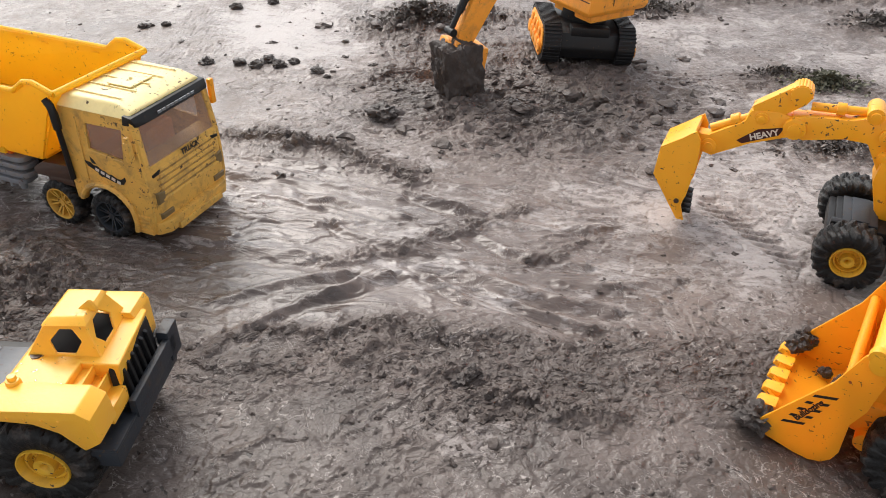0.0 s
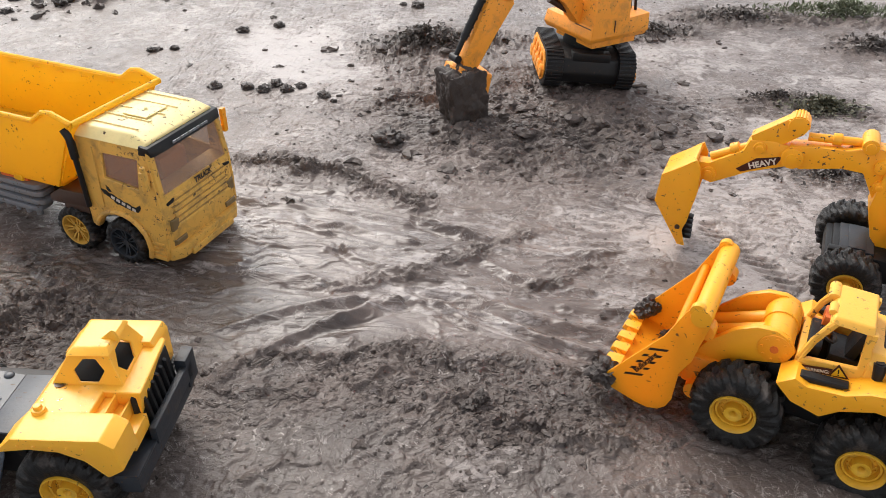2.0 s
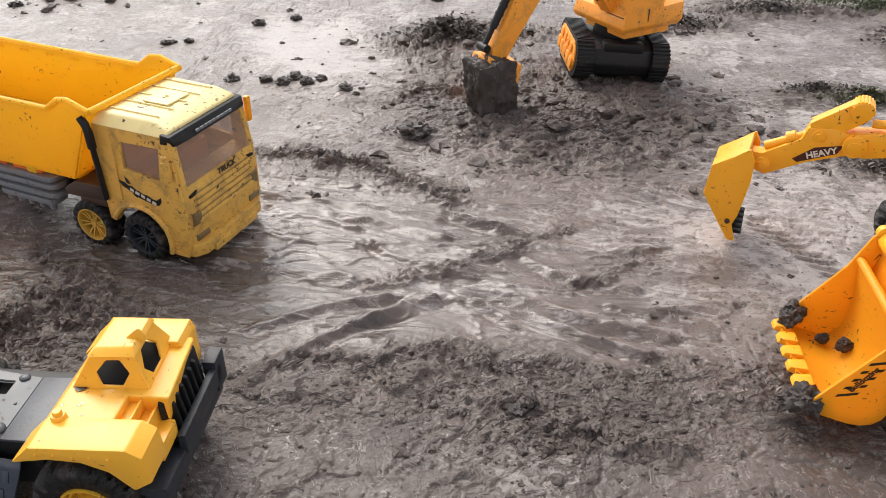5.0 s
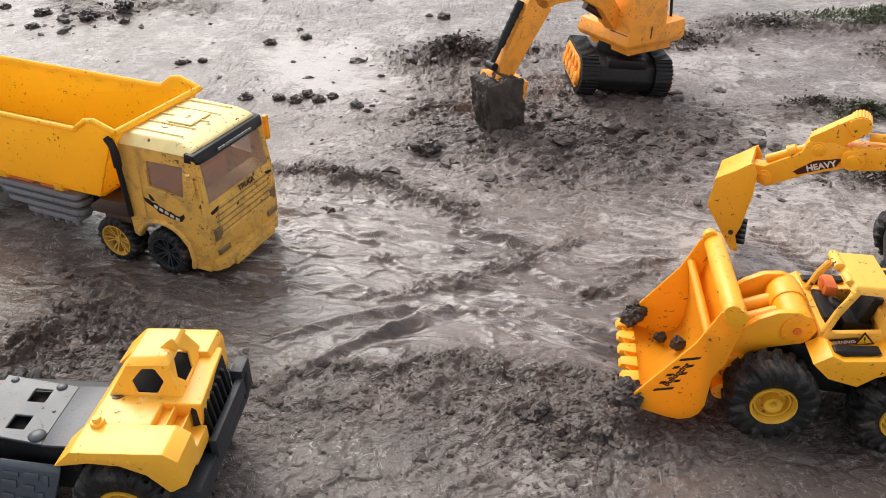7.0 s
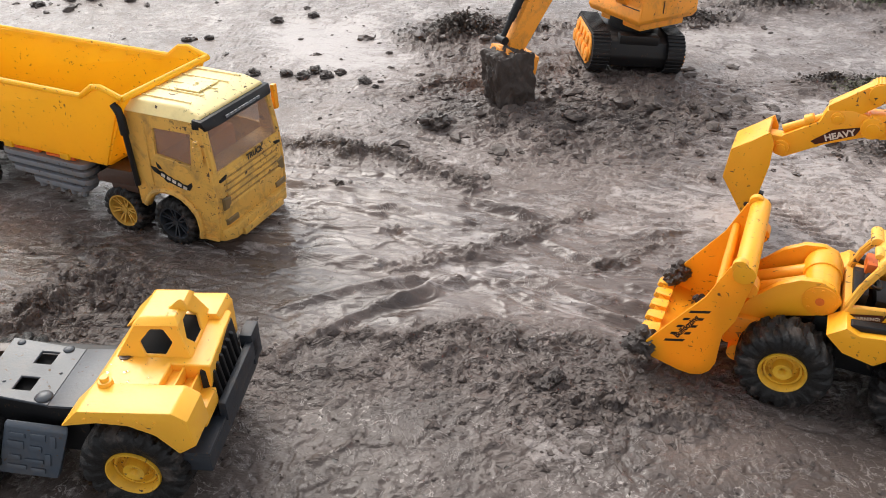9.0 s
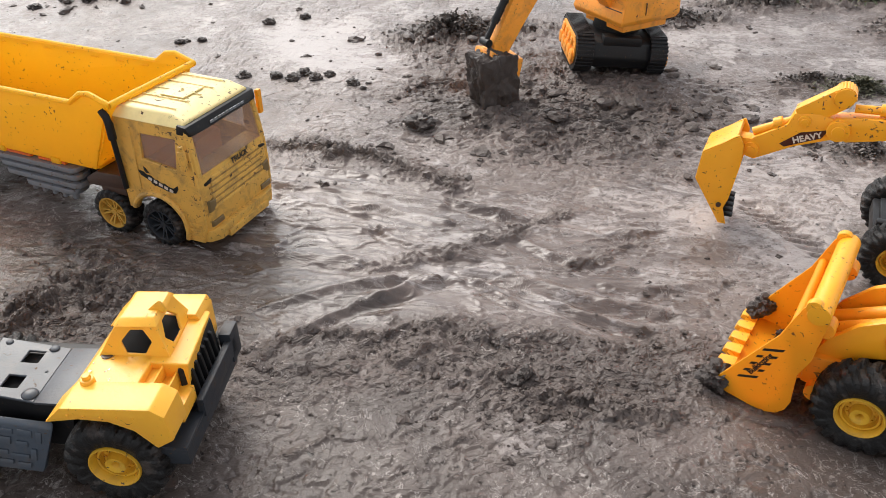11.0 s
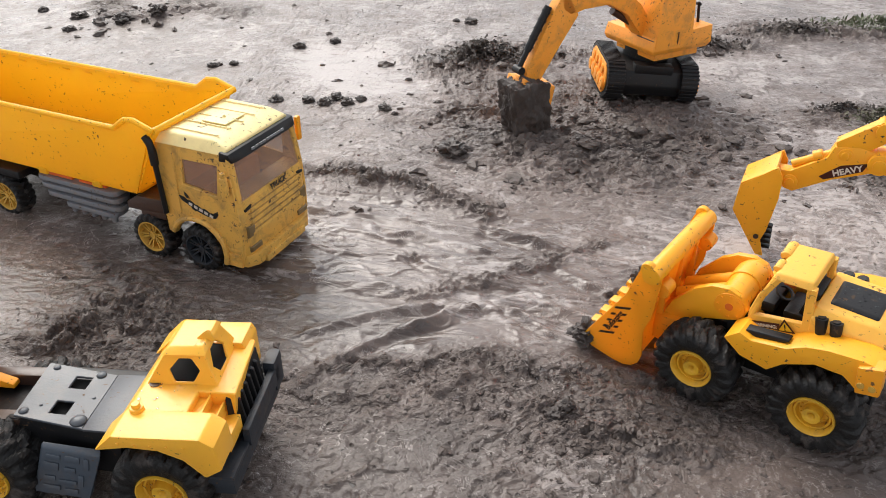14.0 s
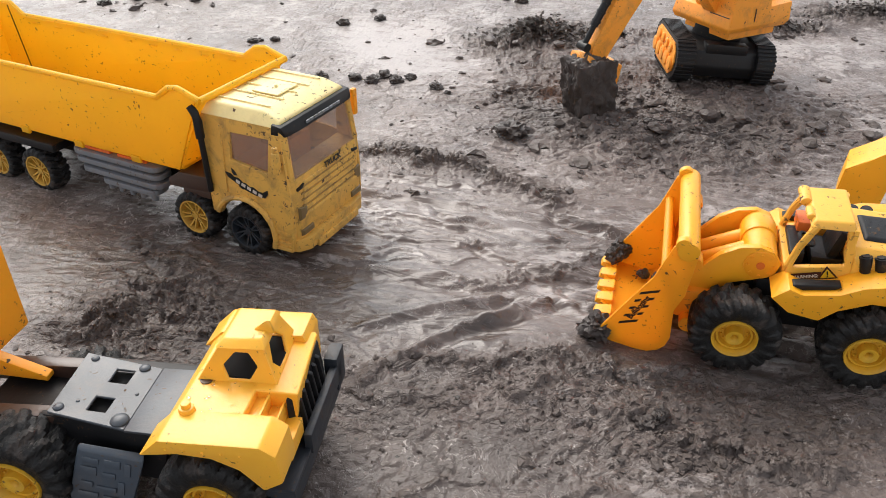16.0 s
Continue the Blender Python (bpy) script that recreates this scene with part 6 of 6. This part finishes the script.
def scatter_clods():
    rs = random.Random(11)
    big = [(-0.078, 0.966, 0.021), (-0.364, 1.164, 0.016), (-0.31, 1.156, 0.016), (-0.283, 1.146, 0.016), (-0.268, 1.168, 0.018), (-0.247, 1.145, 0.016), (-0.226, 1.163, 0.013), (-0.186, 1.123, 0.016), (-0.168, 1.1, 0.008),
           (-0.885, 1.632, 0.026), (-0.824, 1.584, 0.016), (-0.866, 1.541, 0.018), (-0.052, 1.61, 0.020), (-0.083, 1.623, 0.012), (-0.993, 1.692, 0.016), (-0.512, 1.327, 0.014), (-0.478, 1.34, 0.012), (-0.377, 1.44, 0.017), (-0.314, 1.468, 0.016),
           (0.019, 0.469, 0.009), (0.03, 0.477, 0.007), (0.105, 1.02, 0.012), (0.06, 1.06, 0.014), (0.20, 1.0, 0.012), (-0.77, 1.58, 0.03), (-0.71, 1.62, 0.026)]
    for k, (x, y, s) in enumerate(big):
        s *= 0.62 if y > 0.99 else 0.9
        ob = new("mud_clod", clod_mesh("mud_clod", s, 20 + k, 0.62, 0.42, 4))
        ob.matrix_basis = pose(x, y, ground_z(x, y) + 0.22 * s, 0, 0, rs.uniform(0, 360))
        tagged(ob, "torn dark clod of wet mud lying on the flat", "mud clod", "loose mud clods")
    # crumbs of every size
    kinds = []
    for k in range(5):
        bm = bmesh.new()
        bmesh.ops.create_icosphere(bm, subdivisions=2, radius=1)
        for v in bm.verts:
            v.co *= 1 + 0.9 * noise.noise(v.co * 2.3 + Vector((k * 5, 0, 0)))
        bm.verts.ensure_lookup_table()
        kinds.append(([tuple(v.co) for v in bm.verts], [tuple(q.index for q in f.verts) for f in bm.faces]))
        bm.free()
    verts, faces = [], []

    def crumb(x, y, s):
        vs, fs = kinds[rs.randrange(5)]
        a, c = rs.uniform(0, 6.28), len(verts)
        z = ground_z(x, y) + 0.02 * s
        ca, sa, fl, st = math.cos(a), math.sin(a), rs.uniform(0.45, 0.8), rs.uniform(0.8, 1.6)
        for p in vs:
            px, py = p[0] * s * st, p[1] * s
            verts.append((x + px * ca - py * sa, y + px * sa + py * ca, z + p[2] * s * fl))
        faces.extend(tuple(c + i for i in f) for f in fs)

    def patch(cx, cy, rx, ry, count, lo, hi):
        for _ in range(count):
            crumb(rs.gauss(cx, rx), rs.gauss(cy, ry), lo * (hi / lo) ** (rs.random() ** 2))

    patch(0.15, 1.03, 0.13, 0.075, 640, 0.0012, 0.0105)
    patch(0.02, 1.12, 0.09, 0.08, 180, 0.0012, 0.008)
    patch(-0.15, 0.865, 0.07, 0.03, 93, 0.0010, 0.006)
    patch(0.00, 1.35, 0.07, 0.04, 126, 0.0020, 0.010)
    patch(0.40, 1.44, 0.05, 0.03, 57, 0.0020, 0.009)
    patch(-0.41, 0.57, 0.05, 0.03, 151, 0.0010, 0.005)
    patch(0.06, 0.455, 0.05, 0.025, 420, 0.0006, 0.0045)
    patch(-0.02, 0.505, 0.11, 0.022, 420, 0.0005, 0.0032)
    patch(0.00, 0.44, 0.16, 0.055, 900, 0.0004, 0.0018)
    patch(0.22, 0.50, 0.10, 0.08, 420, 0.0005, 0.0028)
    patch(-0.1, 1.1, 0.25, 0.2, 126, 0.0006, 0.0030)
    patch(-0.4, 1.45, 0.3, 0.2, 93, 0.0010, 0.0060)
    patch(0.45, 1.1, 0.2, 0.3, 151, 0.0008, 0.0040)
    patch(-0.77, 1.62, 0.06, 0.06, 64, 0.002, 0.012)
    me = bpy.data.meshes.new("mud_crumbs")
    me.from_pydata(verts, [], faces)
    me.materials.append(CRUMB)
    me.polygons.foreach_set("use_smooth", [False] * len(me.polygons))
    tagged(new("mud_crumbs", me), "scattered dark crumbs of wet mud", "mud crumbs", kind="stuff")


scatter_clods()


def leaf_heap(name, cx, cy, rx, ry, count, size, material, label, category, seed, lift=0.02, up=0.25):
    """A heap of small curled leaves, each a bent blade with a fold."""
    rs = random.Random(seed)
    verts, faces = [], []
    for _ in range(count):
        a, d = rs.uniform(0, 6.283), min(2.2, abs(rs.gauss(0, 0.75)))
        x, y = cx + rx * d * math.cos(a), cy + ry * d * math.sin(a)
        z = ground_z(x, y) + lift * max(0.0, 1 - d * 0.6) * rs.random() + 0.001
        s, w = size * rs.uniform(0.5, 1.4), rs.uniform(0.22, 0.45) if up > 0.4 else rs.uniform(0.5, 0.9)
        yaw, tip, roll = rs.uniform(0, 6.283), rs.gauss(up, 0.4), rs.gauss(0, 0.5)
        m = Matrix.Translation((x, y, z)) @ Euler((roll, -tip, yaw)).to_matrix().to_4x4()
        c = len(verts)
        bend = rs.uniform(-0.25, 0.35)
        for u, v, q in ((0, 0, 0), (0.35, w * 0.5, 0.10), (0.4, 0, 0.0), (0.35, -w * 0.5, 0.10), (0.75, w * 0.38, 0.06 - bend), (0.8, 0, -0.03 - bend), (0.75, -w * 0.38, 0.06 - bend), (1.05, 0, -1.6 * bend)):
            verts.append(tuple(m @ Vector((u * s, v * s, q * s))))
        faces += [(c, c + 2, c + 1), (c, c + 3, c + 2), (c + 1, c + 2, c + 5, c + 4), (c + 2, c + 3, c + 6, c + 5), (c + 4, c + 5, c + 7), (c + 5, c + 6, c + 7)]
    me = bpy.data.meshes.new(name)
    me.from_pydata(verts, [], faces)
    me.materials.append(material)
    return tagged(new(name, me), label, category, kind="stuff")


leaf_heap("leaf_litter", -0.03, 1.35, 0.075, 0.032, 2200, 0.0059, TWIG, "heap of dark muddy leaf litter", "leaf litter", 3, 0.022, 0.1)
leaf_heap("leaf_litter", 0.40, 1.445, 0.05, 0.022, 600, 0.0056, TWIG, "small heap of dark leaf litter", "leaf litter", 4, 0.012, 0.1)
leaf_heap("leaf_litter", 0.575, 1.095, 0.045, 0.022, 840, 0.0062, LEAF, "flat patch of grey-green wilted leaves", "leaf litter", 5, 0.012)
leaf_heap("leaf_litter", 0.52, 1.135, 0.05, 0.012, 360, 0.0056, TWIG, "dark strip of leaf litter", "leaf litter", 6, 0.008)
leaf_heap("leaf_litter", 0.50, 0.885, 0.05, 0.028, 840, 0.0050, TWIG, "dark patch of crushed leaf litter", "leaf litter", 7, 0.010)
leaf_heap("leaf_litter", 0.58, 1.52, 0.09, 0.03, 760, 0.0062, TWIG, "dark strip of leaf litter before the grass", "leaf litter", 8, 0.012, 0.1)
leaf_heap("leaf_litter", 0.77, 1.36, 0.05, 0.03, 400, 0.0068, TWIG, "thin scatter of dark leaf litter", "leaf litter", 12, 0.010)
leaf_heap("grass_tuft", 0.80, 1.56, 0.12, 0.035, 1240, 0.0105, GRASS, "low dull green grass at the edge of the flat", "grass", 9, 0.03, 0.6)
leaf_heap("grass_tuft", 1.02, 1.52, 0.10, 0.05, 1200, 0.0105, GRASS, "low dull green grass at the edge of the flat", "grass", 10, 0.03, 0.6)


# ---- what moves ----
# seconds, place, height, heading, nose up, lean
LOADER = [
    (0.0, 0.3495, 0.3800, -0.0001, 146.5, -0.3, -0.1),
    (0.5, 0.3325, 0.3930, -0.0003, 148.3, -0.4, 0.0),
    (1.0, 0.3032, 0.4206, -0.0041, 149.5, -0.4, 1.2),
    (1.5, 0.2715, 0.4429, -0.0035, 151.1, 1.0, 2.2),
    (2.0, 0.2428, 0.4624, -0.0014, 151.6, 2.7, 1.9),
    (2.5, 0.2210, 0.4722, -0.0011, 150.8, 1.9, 0.6),
    (3.0, 0.2057, 0.4807, -0.0018, 151.2, 0.5, -0.9),
    (3.5, 0.1858, 0.4921, -0.0014, 152.0, -1.0, -0.5),
    (4.0, 0.2040, 0.4923, -0.0017, 170.9, -1.7, 1.3),
    (4.2, 0.2589, 0.4837, 0.0016, 171.4, -0.5, 1.2),
    (4.6, 0.3250, 0.4760, 0.0020, 171.6, 0.5, 1.0),
    (5.2, 0.3480, 0.4730, 0.0030, 171.8, 2.0, 1.0),
    (5.8, 0.2960, 0.4780, 0.0050, 172.0, 3.2, 1.0),
    (6.3, 0.2434, 0.4837, 0.0055, 172.2, 3.8, 0.9),
    (6.5, 0.2366, 0.4775, 0.0025, 172.3, 3.4, 1.5),
    (7.0, 0.2035, 0.4830, 0.0026, 172.0, 2.4, 0.9),
    (7.5, 0.1811, 0.4864, 0.0023, 172.2, 0.8, -0.6),
    (8.0, 0.1802, 0.4858, 0.0023, 171.9, 0.7, -0.6),
    (8.5, 0.1828, 0.4875, 0.0012, 171.8, 0.7, -0.6),
    (9.0, 0.2116, 0.4830, -0.0001, 155.7, 0.9, 0.6),
    (9.2, 0.2532, 0.4668, -0.0009, 147.8, -0.8, 2.5),
    (9.6, 0.3050, 0.4330, -0.0010, 147.0, -1.0, 1.5),
    (10.2, 0.3300, 0.4120, -0.0010, 147.0, -1.5, 0.5),
    (10.8, 0.3050, 0.4230, -0.0010, 147.0, -2.0, -0.3),
    (11.3, 0.2795, 0.4390, -0.0010, 147.0, -2.0, -0.7),
    (11.5, 0.2797, 0.4447, -0.0027, 149.4, -1.3, 1.3),
    (12.0, 0.2358, 0.4732, -0.0001, 148.0, 1.1, 1.1),
    (12.5, 0.2037, 0.4914, -0.0012, 147.8, -1.4, -0.6),
    (13.0, 0.1872, 0.5035, 0.0002, 145.9, -1.7, -1.2),
    (13.5, 0.1734, 0.5168, -0.0012, 144.2, -2.9, -2.6),
    (14.0, 0.1612, 0.5228, 0.0010, 142.9, -2.3, -2.8),
    (14.5, 0.1464, 0.5372, 0.0006, 141.5, -0.8, -3.1),
    (15.0, 0.1314, 0.5462, 0.0020, 143.2, 0.6, -2.4),
    (15.5, 0.1113, 0.5625, 0.0030, 155.5, -0.2, -3.3),
    (16.0, 0.1014, 0.5759, -0.0005, 168.7, -1.7, -3.3),
]


def motions():
    rows, rolled, last = [], [], None
    turn = 0.0
    for t, x, y, z, h, nose, lean in LOADER:
        m = pose(x, y + 0.0045, z - 0.0036, lean, -nose, h) @ pose(0, -0.0165, 0)
        p, ahead = m.translation, Vector((math.cos(radians(h)), math.sin(radians(h)), 0))
        if last is not None:
            turn += math.degrees((p - last).dot(ahead) / 0.0347)
        last = p.copy()
        rows.append((t, m))
        rolled.append((t, turn))
    walk(loader, rows)
    for wheel, x, y, z in loader_wheels:
        walk(wheel, [(t, pose(x, y, z - (0.006 if x < -0.05 and 1.4 < t < 3.7 else 0.0), 0, a, 0)) for t, a in rolled])


motions()
